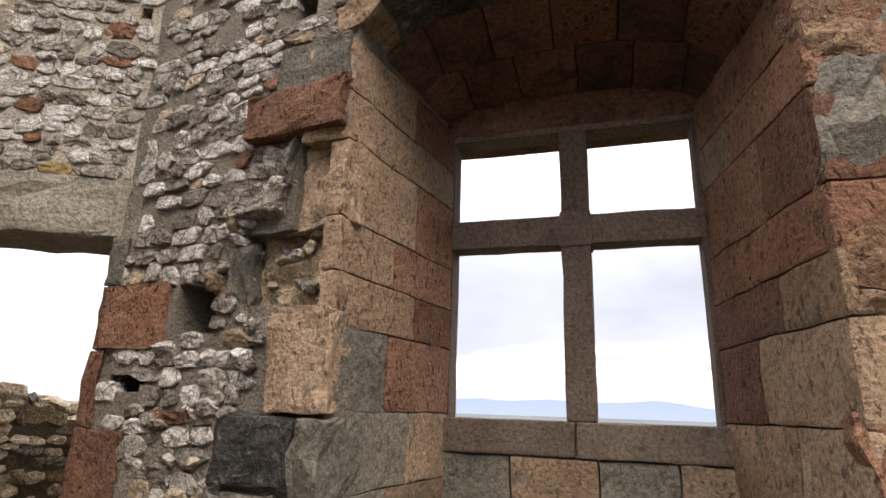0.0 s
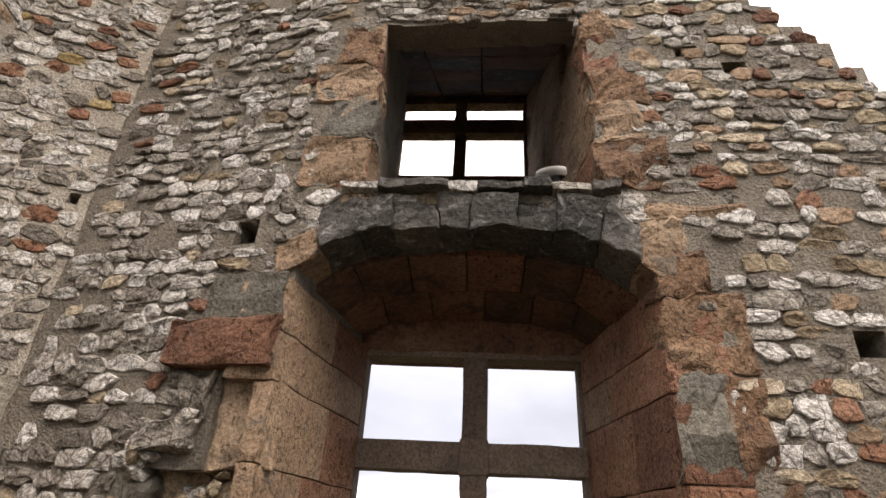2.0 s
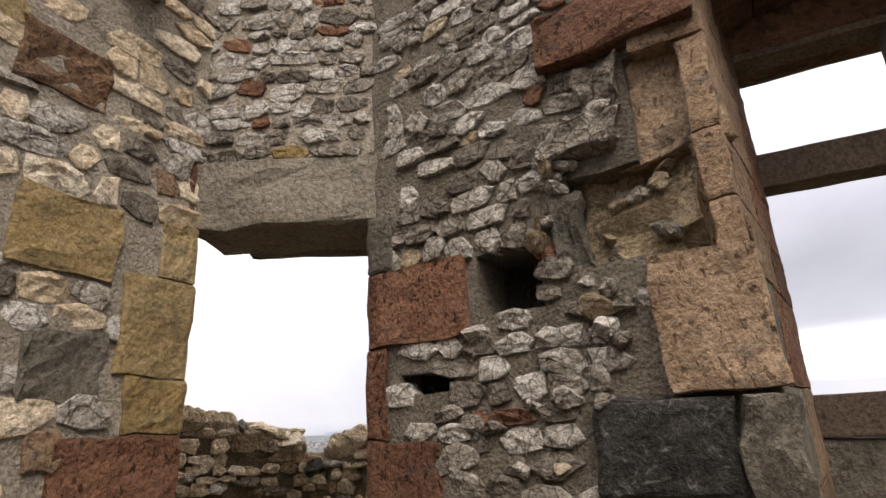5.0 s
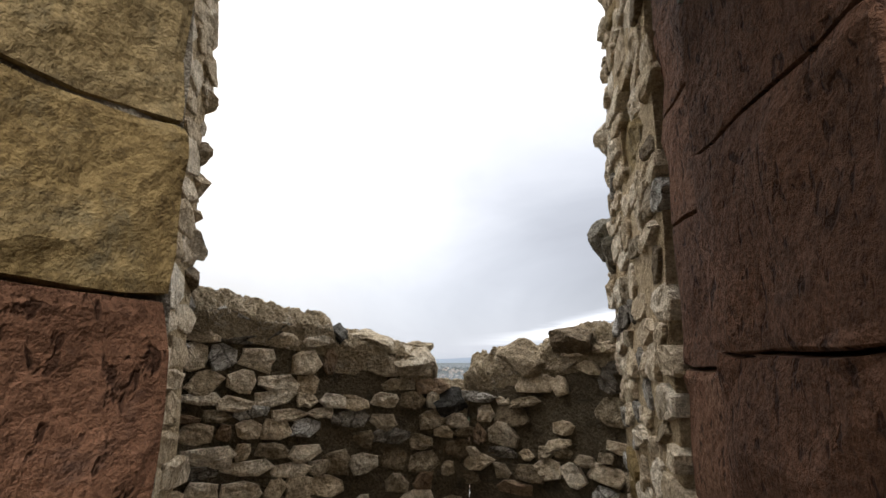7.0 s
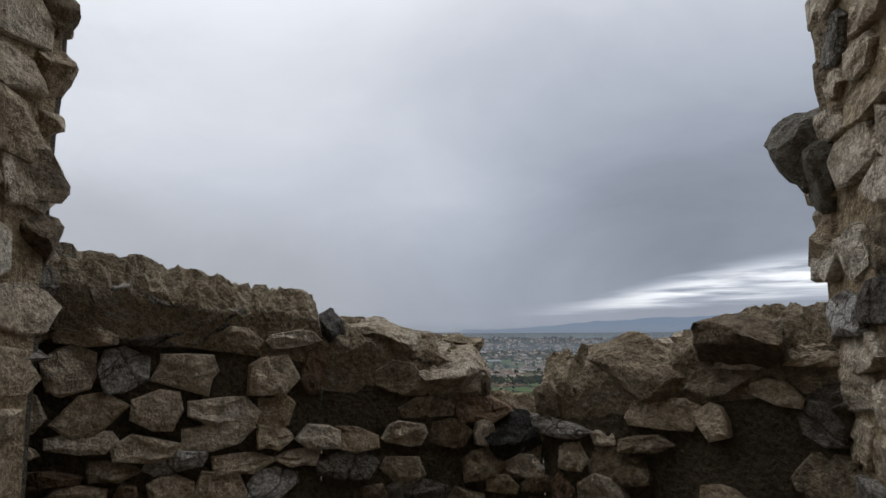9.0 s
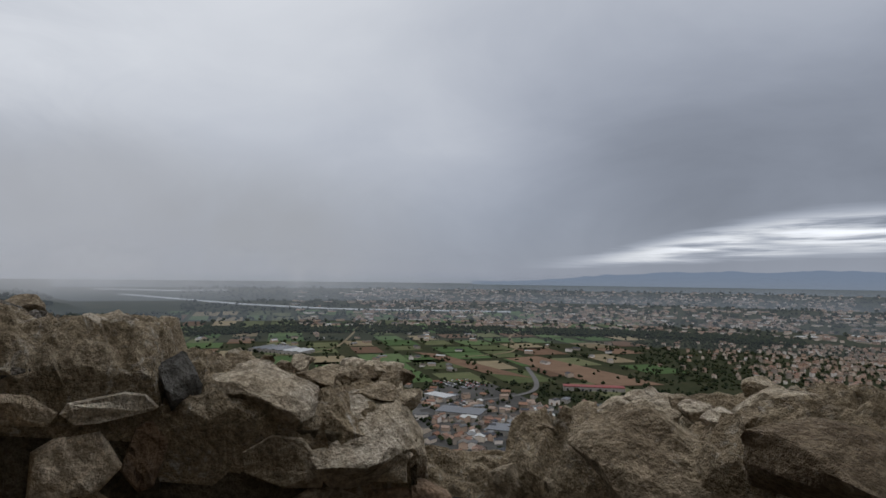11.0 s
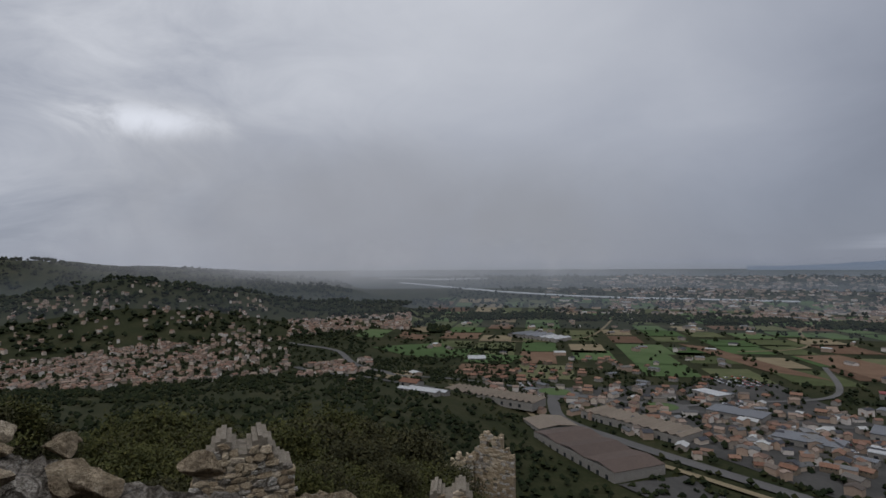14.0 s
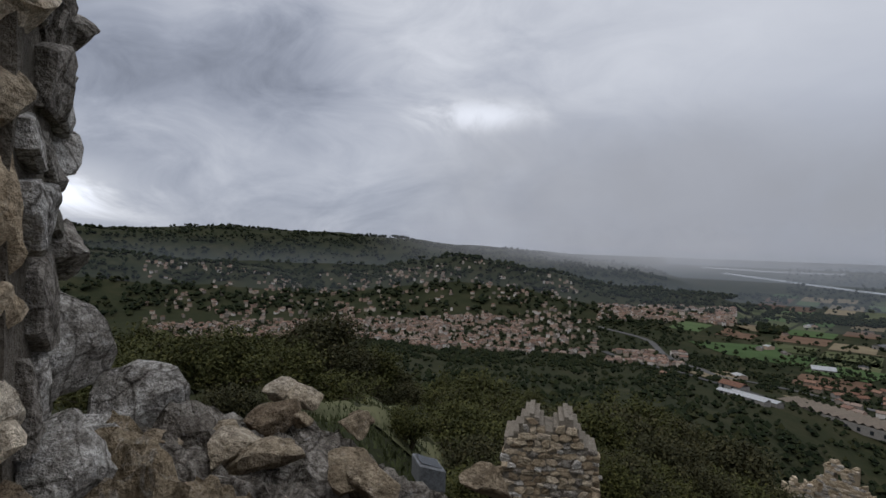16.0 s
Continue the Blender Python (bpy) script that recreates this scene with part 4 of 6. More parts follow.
ribbon("road", [(-1525, 326), (-1363, 403), (-1156, 384), (-1023, 397), (-921, 396), (-836, 481), (-780, 556), (-730, 584)], 15, M_ROAD, "asphalt road into the town")
ribbon("road", [(-730, 584), (-665, 530), (-596, 492), (-493, 493), (-342, 509), (-177, 534), (-104, 564)], 18, M_ROAD, "wide asphalt road between the halls")
ribbon("road", [(-104, 564), (-12, 504), (140, 461)], 16, M_ROAD, "asphalt road at the roundabout")
ribbon("road", [(-104, 564), (-34, 721), (21, 900), (57, 1164), (85, 1589)], 14, M_ROAD, "asphalt road to the city")
ribbon("road", [(-730, 584), (-648, 629), (-582, 659), (-470, 725), (-334, 838), (-186, 985), (10, 1101)], 14, M_ROAD, "asphalt road through the commercial quarter")
ribbon("road", [(-582, 659), (-546, 779), (-502, 956), (-646, 1194)], 10, M_ROAD, "asphalt side road")
ribbon("road", [(-1278, 864), (-1224, 1061), (-1417, 1344), (-2000, 2000)], 9, M_STRAW, "pale farm track across the fields")
ribbon("road", [(-859, 1230), (-828, 1457), (-1066, 1851), (-1166, 2361)], 9, M_STRAW, "pale farm track across the fields")
ribbon("railway", [(-787, 421), (-693, 472), (-593, 456), (-474, 461), (-330, 482), (-156, 501), (52, 431)], 9, M_STRAW, "railway line on a pale ballast bed", "railway", 2.0)


def disc(name, centre, radius, material, label, up):
    verts = [lift((centre[0] + radius * math.cos(math.tau * k / 32), centre[1] + radius * math.sin(math.tau * k / 32)), up) for k in range(32)]
    return tagged(new(name, mesh_of(name, verts, [tuple(range(32))], material)), label, "roundabout", kind="structure")


for c, rad in (((-730, 584), 26), ((-582, 659), 24), ((-104, 564), 27)):
    disc("roundabout", c, rad + 13, M_ROAD, "asphalt ring of a roundabout", 2.0)
    disc("roundabout_island", c, rad, M_GRASS, "grassy round island of a roundabout", 2.5)
# ---------------------------------------------------------------- buildings
M_WALL_WHITE = surface("pale_render", [(0.23, 0.218, 0.198), (0.31, 0.295, 0.272)], 0.3, 0.85, 0.05, 2.0, None, 0.3)
M_WALL_CREAM = surface("cream_render", [(0.17, 0.138, 0.104), (0.23, 0.19, 0.147)], 0.3, 0.85, 0.05, 2.0, None, 0.3)
M_TILE = surface("terracotta_tiles", [(0.13, 0.066, 0.044), (0.18, 0.098, 0.066), (0.22, 0.135, 0.095)], 0.4, 0.85, 0.2, 3.0, None, 0.3)
M_SHEET_TAN = surface("tan_roof_sheet", [(0.135, 0.108, 0.083), (0.18, 0.15, 0.117)], 0.05, 0.7, 0.1, 1.0, None, 0.1)
M_SHEET_BROWN = surface("brown_roof_sheet", [(0.062, 0.044, 0.036), (0.088, 0.063, 0.051)], 0.05, 0.7, 0.1, 1.0, None, 0.1)
M_SHEET_WHITE = surface("white_roof_sheet", [(0.29, 0.298, 0.302), (0.37, 0.376, 0.38)], 0.05, 0.6, 0.1, 1.0, None, 0.1)
M_SHEET_GREY = surface("grey_roof_sheet", [(0.09, 0.095, 0.105), (0.14, 0.147, 0.16)], 0.05, 0.6, 0.1, 1.0, None, 0.3)
M_SHEET_RED = surface("red_roof_sheet", [(0.16, 0.035, 0.035), (0.22, 0.06, 0.05)], 0.05, 0.6, 0.1, 1.0, None, 0.1)
M_GLASS_DARK = surface("dark_window", [(0.02, 0.025, 0.03), (0.04, 0.045, 0.05)], 0.3, 0.25, 0.0, 2.0, None, 0.1)


def prism(l, w, h, rise, over=0.5):
    """Walls and a pitched roof of a house, length along x."""
    a, b = l / 2, w / 2
    walls = ([(-a, -b, -3), (a, -b, -3), (a, b, -3), (-a, b, -3), (-a, -b, h), (a, -b, h), (a, b, h), (-a, b, h), (-a, 0, h + rise), (a, 0, h + rise)],
             [(0, 1, 5, 4), (2, 3, 7, 6), (1, 2, 6, 9, 5), (3, 0, 4, 8, 7)])
    a, b, t = a + over, b + over, 0.35
    s = -over * rise / (w / 2)
    roof = ([(-a, -b, h + s), (a, -b, h + s), (a, 0, h + rise), (-a, 0, h + rise), (a, b, h + s), (-a, b, h + s),
             (-a, -b, h + s + t), (a, -b, h + s + t), (a, 0, h + rise + t), (-a, 0, h + rise + t), (a, b, h + s + t), (-a, b, h + s + t)],
            [(6, 7, 8, 9), (9, 8, 10, 11), (0, 3, 2, 1), (3, 5, 4, 2), (0, 1, 7, 6), (5, 11, 10, 4), (1, 2, 8, 7), (2, 4, 10, 8), (0, 6, 9, 3), (3, 9, 11, 5)])
    return walls, roof


def slab_mesh(x0, x1, y0, y1, z0, z1):
    v = box_corners(x0, x1, y0, y1, z0, z1)
    return v, [(0, 2, 3, 1), (4, 5, 7, 6), (0, 1, 5, 4), (2, 6, 7, 3), (0, 4, 6, 2), (1, 3, 7, 5)]


def house(l, w, h, rise, wall_mat, roof_mat, label, category="house"):
    ob = thing("house", label, category)
    walls, roof = prism(l, w, h, rise)
    part("wall", mesh_of("wall", *walls, wall_mat), ob)
    part("roof", mesh_of("roof", *roof, roof_mat), ob)
    for k in range(max(2, int(l // 4))):
        x = -l / 2 + 2 + k * (l - 4) / max(1, int(l // 4) - 1)
        for side in (-1, 1):
            y = side * w / 2
            part("window", mesh_of("window", *slab_mesh(x - 0.6, x + 0.6, min(y, y + side * 0.06), max(y, y + side * 0.06), h - 2.0, h - 0.7), M_GLASS_DARK), ob)
    return ob


def hall(name, a, b, depth, h, roof_mat, label, ridges=1, rise=3.0, category="warehouse"):
    """A long hall whose front edge runs from a to b; the depth lies to the left of that way."""
    a, b = Vector(a), Vector(b)
    length = (b - a).length
    u = (b - a).normalized()
    v = Vector((-u.y, u.x))
    mid = (a + b) / 2 + v * depth / 2
    ob = thing(name, label, category, lift(mid, 0.0))
    ob.rotation_euler = (0, 0, math.atan2(u.y, u.x))
    part("wall", mesh_of("wall", *slab_mesh(-length / 2, length / 2, -depth / 2, depth / 2, -3, h), M_WALL_WHITE), ob)
    if ridges == 0:
        part("roof", mesh_of("roof", *slab_mesh(-length / 2 - 0.6, length / 2 + 0.6, -depth / 2 - 0.6, depth / 2 + 0.6, h, h + 0.9), roof_mat), ob)
    bay_w = length / max(1, ridges)
    for k in range(ridges):
        if ridges > 1:
            _, roof = prism(depth, bay_w, h, rise, 0.3)
            verts = [(y + (-length / 2 + bay_w * (k + 0.5)), x, z) for x, y, z in roof[0]]
            faces = [f[::-1] for f in roof[1]]
        else:
            _, (verts, faces) = prism(length, depth, h, rise, 0.8)
        part("roof", mesh_of("roof", verts, faces, roof_mat), ob)
    for k in range(int(length // 14)):
        x = -length / 2 + 7 + k * 14
        part("door", mesh_of("door", *slab_mesh(x - 2, x + 2, -depth / 2 - 0.12, -depth / 2, 0, min(4.5, h - 1)), M_GLASS_DARK), ob)
    return ob


hall("warehouse", (-765, 396), (-628, 464), 42, 8, M_SHEET_TAN, "long tan warehouse with a saw-tooth row of roofs", 16, 3.0)
hall("warehouse", (-598, 523), (-452, 543), 46, 9, M_SHEET_TAN, "tan warehouse with ridged roofs beside the road", 12, 2.5)
hall("warehouse", (-548, 407), (-404, 394), 62, 10, M_SHEET_BROWN, "large brown-roofed hall at the foot of the hill", 3, 3.0)
hall("warehouse", (-604, 432), (-556, 421), 52, 8, M_SHEET_TAN, "pale-roofed hall joined to the brown hall", 1, 3.0)
hall("warehouse", (-459, 993), (-361, 1047), 22, 8, M_SHEET_RED, "long dark red roofed shop building", 0)
hall("warehouse", (-192, 561), (-132, 593), 34, 8, M_SHEET_WHITE, "white roofed hall beside the roundabout", 4, 2.0)
hall("warehouse", (-179, 621), (-92, 676), 30, 8, M_SHEET_WHITE, "long white roofed hall on the plain", 4, 2.0)
hall("warehouse", (-1376, 929), (-1278, 954), 90, 9, M_SHEET_GREY, "blue-grey factory hall in the fields", 4, 3.0)
hall("warehouse", (-1270, 951), (-1204, 967), 70, 9, M_SHEET_WHITE, "pale factory hall in the fields", 3, 3.0)
hall("warehouse", (31, 612), (201, 680), 26, 9, M_SHEET_WHITE, "long white building by the lawn", 0)
hall("sports_hall", (-1071, 620), (-1055, 654), 40, 4, M_SHEET_WHITE, "white barrel-roofed sports hall", 1, 4.0, "sports hall")
hall("warehouse", (-745, 330), (-690, 362), 14, 4, M_SHEET_WHITE, "long pale greenhouse by the road", 1, 2.0)
hall("warehouse", (-738, 312), (-683, 344), 12, 4, M_SHEET_WHITE, "long pale greenhouse by the road", 1, 2.0)
hall("warehouse", (-800, 340), (-772, 356), 20, 6, M_TILE, "red tiled barn by the road", 1, 4.0)
hall("shop", (-527, 684), (-460, 705), 40, 7, M_SHEET_GREY, "flat grey shop by the roundabout", 0)
hall("shop", (-411, 646), (-346, 666), 36, 7, M_SHEET_GREY, "shop with a flat dark roof", 0)
hall("shop", (-328, 680), (-280, 695), 30, 7, M_SHEET_WHITE, "shop with a flat white roof", 0)
hall("shop", (-360, 753), (-273, 784), 46, 8, M_SHEET_GREY, "wide shop with a flat grey roof", 0)
hall("shop", (-243, 807), (-183, 831), 36, 8, M_SHEET_RED, "shop with a red fascia", 0)
hall("shop", (-615, 767), (-567, 764), 28, 8, M_SHEET_WHITE, "white flat-roofed shop by the car park", 0)
hall("shop", (-150, 751), (-77, 786), 40, 8, M_SHEET_GREY, "grey flat-roofed shop on the plain", 0)
hall("shop", (-56, 862), (10, 898), 40, 8, M_SHEET_WHITE, "pale flat-roofed shop on the plain", 0)

PROTO = [house(13, 9, 5.5, 2.4, M_WALL_WHITE, M_TILE, "white rendered house with a terracotta roof"), house(16, 10, 6.0, 2.6, M_WALL_CREAM, M_TILE, "cream rendered house with a terracotta roof"),
         house(11, 9, 3.6, 2.0, M_WALL_CREAM, M_TILE, "low cream bungalow with a terracotta roof"), house(20, 12, 6.5, 1.0, M_WALL_WHITE, M_SHEET_GREY, "white workshop with a shallow grey roof", "workshop")]
GRID = {}
for spot, half in CLEAR:
    GRID.setdefault((int(spot.x // 60), int(spot.y // 60)), []).append((spot, half))


def blocked(x, y, gap):
    i, j = int(x // 60), int(y // 60)
    return any((spot - Vector((x, y))).length < half + gap for a in (-1, 0, 1) for b in (-1, 0, 1) for spot, half in GRID.get((i + a, j + b), ()))


rng = random.Random(9)
taken = []


def free(p, gap):
    if any((p - q).length < gap for q in taken):
        return False
    taken.append(p)
    return True


for ob, (x, y) in zip(PROTO, ((-676, 672), (-325, 603), (-862, 287), (-249, 646))):
    ob.location, ob.rotation_euler = lift((x, y), 0), (0, 0, 0.4)
    taken.append(Vector((x, y)))
ROADS_CLEAR = [Vector(p) for p in ((-730, 584), (-582, 659), (-104, 564), (-665, 530), (-596, 492), (-493, 493), (-342, 509), (-177, 534), (-540, 555), (-497, 560), (-567, 562), (-471, 419), (-516, 435), (-419, 423), (-163, 600), (-139, 672),
                                   (-497, 710), (-380, 672), (-305, 705), (-317, 789), (-214, 835), (-590, 777), (-114, 786), (-605, 868), (-572, 908), (-642, 894), (-422, 501), (-255, 521), (-383, 432), (-346, 430))]
taken += ROADS_CLEAR
count = 0
while count < 150:
    p = Vector((rng.uniform(-960, 60), rng.uniform(420, 900)))
    if p.y < (540 if p.x > -700 else 500):
        continue
    if blocked(p.x, p.y, 11) or not free(p, 26):
        if rng.random() < 0.002:
            break
        continue
    copy_thing(rng.choice(PROTO[:3] if rng.random() < 0.7 else PROTO), Matrix.Translation(lift(p, 0)) @ Matrix.Rotation(rng.choice((0.1, 0.4, 1.67, 1.97, 0.8)) + rng.uniform(-0.1, 0.1), 4, "Z"))
    count += 1


def town(name, label, spots, wall_mat, roof_mat, size=(8, 15)):
    """Many far houses: walls in one mesh, roofs in another."""
    top = tagged(new(name), label, "town", kind="stuff")
    meshes = {"walls": ([], []), "roofs": ([], [])}
    for x, y in spots:
        if blocked(x, y, size[1] * 0.6):
            continue
        l, w = rng.uniform(*size), rng.uniform(size[0] * 0.8, size[1] * 0.7)
        walls, roof = prism(l, w, rng.uniform(4, 9), rng.uniform(1.4, 2.6))
        m = Matrix.Translation(lift((x, y), 0)) @ Matrix.Rotation(rng.uniform(0, 3.14), 4, "Z")
        for key, (verts, faces) in (("walls", walls), ("roofs", roof)):
            base = len(meshes[key][0])
            meshes[key][0].extend(m @ Vector(v) for v in verts)
            meshes[key][1].extend([base + i for i in f] for f in faces)
    tagged(part("walls", mesh_of("walls", *meshes["walls"], wall_mat), top), kind="stuff")
    tagged(part("roofs", mesh_of("roofs", *meshes["roofs"], roof_mat), top), kind="stuff")


def scatter(count, az_range, r_range, keep=None, where=seen):
    out = []
    while len(out) < count:
        a, d = rng.uniform(*az_range), math.sqrt(rng.uniform(r_range[0] ** 2, r_range[1] ** 2))
        if keep is None or rng.random() < keep(a, d):
            out.append(where(a, d))
    return out


dense = lambda a, d: 0.25 + 0.75 * (noise.noise(Vector((a * 0.25, d * 0.004, 1.0))) > -0.05)
town("old_town", "pale town of terracotta roofs below the hills", scatter(1250, (78, 121), (1330, 2300), lambda a, d: dense(a, d) * (1 if d < 1800 or a > 84 else 0.3)), M_TOWN_WALL, M_TOWN_ROOF, (6, 12))
town("hill_houses", "scattered villas on the lower slopes", scatter(520, (80, 122), (1380, 2200), dense, at), M_TOWN_WALL, M_TOWN_ROOF, (7, 12))
town("suburb", "housing estate beside the fields", scatter(120, (70, 77), (1230, 1500)), M_TOWN_WALL, M_TOWN_ROOF)
town("village", "pale village at the end of the hills", scatter(420, (66, 78), (2250, 2800), dense), M_TOWN_WALL, M_TOWN_ROOF, (8, 16))
town("city", "pale city spread beyond the river", scatter(1900, (-6, 46), (2450, 4300), lambda a, d: dense(a, d) * (1.0 if d < 3150 else 0.45)), M_TOWN_WALL, M_TOWN_ROOF, (10, 26))
town("city_halls", "pale halls and blocks of the far city", scatter(420, (-4, 52), (2450, 4200), dense), M_TOWN_WALL, M_HALL_ROOF, (22, 55))
town("east_town", "dense terracotta quarter on the plain", scatter(750, (-6, 17), (1250, 2250), lambda a, d: min(1.0, max(0.04, (13 - a) / 12))), M_TOWN_WALL, M_TOWN_ROOF, (6, 11))
town("farms", "scattered farms and sheds among the fields", scatter(70, (18, 66), (1150, 2300), dense), M_TOWN_WALL, M_HALL_ROOF, (10, 28))
town("quarter", "small sheds and houses of the commercial quarter", [p for p in scatter(330, (2, 56), (560, 960)) if p.y > 520], M_TOWN_WALL, M_HALL_ROOF, (8, 20))
town("quarter_houses", "small tiled houses of the commercial quarter", [p for p in scatter(300, (2, 60), (620, 980)) if p.y > 480], M_TOWN_WALL, M_TOWN_ROOF, (7, 14))


def cars(name, label, spots):
    verts, faces = [], []
    for x, y, turn in spots:
        m = Matrix.Translation(lift((x, y), 1.5)) @ Matrix.Rotation(turn, 4, "Z")
        for box in ((-2.2, 2.2, -0.9, 0.9, 0.0, 0.8), (-1.2, 1.3, -0.8, 0.8, 0.8, 1.4)):
            v, f = slab_mesh(*box)
            base = len(verts)
            verts += [m @ Vector(p) for p in v]
            faces += [[base + i for i in q] for q in f]
    tagged(new(name, mesh_of(name, verts, faces, M_CAR)), label, "cars", kind="stuff")


lots = []
for ox, oy, nu, nv in ((-690, 905, 22, 5), (20, 900, 26, 8), (-390, 690, 14, 3), (-560, 760, 12, 3), (-90, 850, 14, 3), (-840, 585, 18, 2)):
    for i in range(nu):
        for j in range(nv):
            if rng.random() < 0.8:
                lots.append((ox + i * 3.6 + j * 5, oy - i * 1.6 + j * 15, 1.2))
cars("parked_cars", "rows of small parked cars in mixed colours", lots)

# ---------------------------------------------------------------- trees


def tuft(verts, faces, p, size, r):
    """One far tree: a few jagged clumps of foliage."""
    for _ in range(3):
        c = Vector(p) + Vector((r.uniform(-0.35, 0.35), r.uniform(-0.35, 0.35), r.uniform(0.25, 0.75))) * size
        s = size * r.uniform(0.28, 0.5)
        base = len(verts)
        for k in range(6):
            a = k * math.tau / 6 + r.uniform(-0.3, 0.3)
            verts.append(c + Vector((math.cos(a), math.sin(a), r.uniform(-0.35, 0.3))) * s * r.uniform(0.7, 1.2))
        verts += [c + Vector((0, 0, s * r.uniform(0.7, 1.1))), c - Vector((0, 0, s * 0.8))]
        for k in range(6):
            faces.append((base + k, base + (k + 1) % 6, base + 6))
            faces.append((base + (k + 1) % 6, base + k, base + 7))


def woods(name, label, spots, size):
    r = random.Random(len(spots))
    verts, faces = [], []
    for p in spots:
        if blocked(p[0], p[1], 3):
            continue
        tuft(verts, faces, lift(p, -0.5), r.uniform(*size), r)
    tagged(new(name, mesh_of(name, verts, faces, M_LEAF_FAR)), label, "trees", kind="stuff")


clumpy = lambda a, d: 0.12 + 0.88 * (noise.noise(Vector((a * 0.3, d * 0.01, 4.0))) > -0.1)
woods("hillside_woods", "dark green scrub and oak woods on the slope", scatter(5200, (54, 128), (196, 1505), clumpy), (4, 8))
woods("cliff_scrub", "dark scrub below the cliff", scatter(900, (5, 60), (106, 458)), (4, 9))
woods("foot_trees", "trees and scrub at the foot of the hill", [p for p in scatter(700, (14, 66), (330, 620)) if not any(a < p.x < b and c < p.y < d for a, b, c, d in ((-615, -395, 385, 500), (-610, -445, 515, 600), (-780, -620, 390, 520)))], (4, 9))
woods("town_trees", "garden trees between the houses", scatter(2300, (70, 121), (1200, 2300)), (5, 10))
woods("east_trees", "garden trees of the eastern quarter", scatter(1700, (-6, 18), (1200, 2300)), (5, 10))
woods("quarter_trees", "street trees of the commercial quarter", [p for p in scatter(1700, (0, 70), (520, 1150)) if p.y > 470], (4, 9))
woods("plain_hedges", "hedges and copses between the fields", scatter(1000, (8, 72), (1050, 2500), lambda a, d: 0.08 + 0.92 * (abs(noise.noise(Vector((a * 0.35, d * 0.012, 7.0)))) < 0.06)), (6, 12))
woods("river_woods", "dark poplar belt along the river", scatter(2600, (4, 64), (2150, 2420), dense), (9, 18))
woods("far_groves", "dark groves on the far plain", scatter(3200, (-6, 72), (2500, 4500), clumpy), (10, 20))
woods("ridge_woods", "wooded ridges of the hills", scatter(5200, (72, 132), (1560, 3350), clumpy, at), (9, 20))
rows = []
for k in range(16):
    for j in range(36):
        rows.append(Vector((-1090 + k * 7, 255 + j * 2.4 + k * 1.5)))
woods("vineyard", "vineyard rows on the lower slope", rows, (1.6, 2.2))
avenue = [Vector((-470 + k * 9, 930 + k * 2.4)) for k in range(26)] + [Vector((-620 + k * 12, 500)) for k in range(34)] + [Vector((-1040 + k * 9, 395 + k * 1.2)) for k in range(12)]
woods("avenue_trees", "row of street trees", avenue, (6, 9))

# ---------------------------------------------------------------- far mountains, mist and rain as glowing sheets
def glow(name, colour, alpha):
    """A far sheet whose glow paints the light of misty air; alpha builds its cover from the nodes."""
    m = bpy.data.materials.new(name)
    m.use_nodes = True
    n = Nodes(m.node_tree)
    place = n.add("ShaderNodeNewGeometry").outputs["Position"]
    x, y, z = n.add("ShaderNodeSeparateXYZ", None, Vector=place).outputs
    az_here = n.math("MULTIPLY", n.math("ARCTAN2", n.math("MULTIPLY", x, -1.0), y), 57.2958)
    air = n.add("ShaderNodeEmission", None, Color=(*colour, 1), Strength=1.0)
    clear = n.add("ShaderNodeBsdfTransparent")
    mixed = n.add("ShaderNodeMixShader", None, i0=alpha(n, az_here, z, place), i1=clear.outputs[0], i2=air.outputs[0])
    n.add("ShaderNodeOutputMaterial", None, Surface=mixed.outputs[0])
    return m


def curtain(name, distance, z0, z1, az0, az1, material, label):
    verts, faces = [], []
    steps = 60
    for k in range(steps + 1):
        p = at(az0 + (az1 - az0) * k / steps, distance)
        verts += [(p.x, p.y, z0), (p.x, p.y, z1)]
    for k in range(steps):
        faces.append((2 * k, 2 * k + 2, 2 * k + 3, 2 * k + 1))
    ob = tagged(new(name, mesh_of(name, verts, faces, material, True)), label, "mist", kind="structure")
    ob.visible_shadow = False
    return ob


AIR_GLOW = (0.165, 0.19, 0.225)


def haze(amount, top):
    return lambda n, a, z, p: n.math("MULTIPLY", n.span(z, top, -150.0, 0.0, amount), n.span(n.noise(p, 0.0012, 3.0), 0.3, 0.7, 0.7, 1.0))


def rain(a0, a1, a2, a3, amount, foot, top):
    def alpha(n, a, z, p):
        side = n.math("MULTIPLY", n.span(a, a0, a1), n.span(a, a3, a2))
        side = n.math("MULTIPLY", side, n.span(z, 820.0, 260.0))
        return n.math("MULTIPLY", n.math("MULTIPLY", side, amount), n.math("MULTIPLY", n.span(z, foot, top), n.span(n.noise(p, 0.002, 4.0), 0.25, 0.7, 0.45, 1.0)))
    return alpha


# haze and rain: scattered air light painted as emission on see-through sheets
curtain("backdrop_haze_near", 1900, -210, 60, -50, 135, glow("haze_near_glow", AIR_GLOW, haze(0.12, 20.0)), "glowing sheet painted as thin grey haze over the plain")
curtain("backdrop_haze_mid", 2700, -210, 120, -50, 135, glow("haze_mid_glow", AIR_GLOW, haze(0.28, 40.0)), "glowing sheet painted as grey haze over the plain")
curtain("backdrop_haze_far", 3500, -180, 180, -50, 100, glow("haze_far_glow", AIR_GLOW, haze(0.52, 60.0)), "glowing sheet painted as blue-grey haze before the horizon")
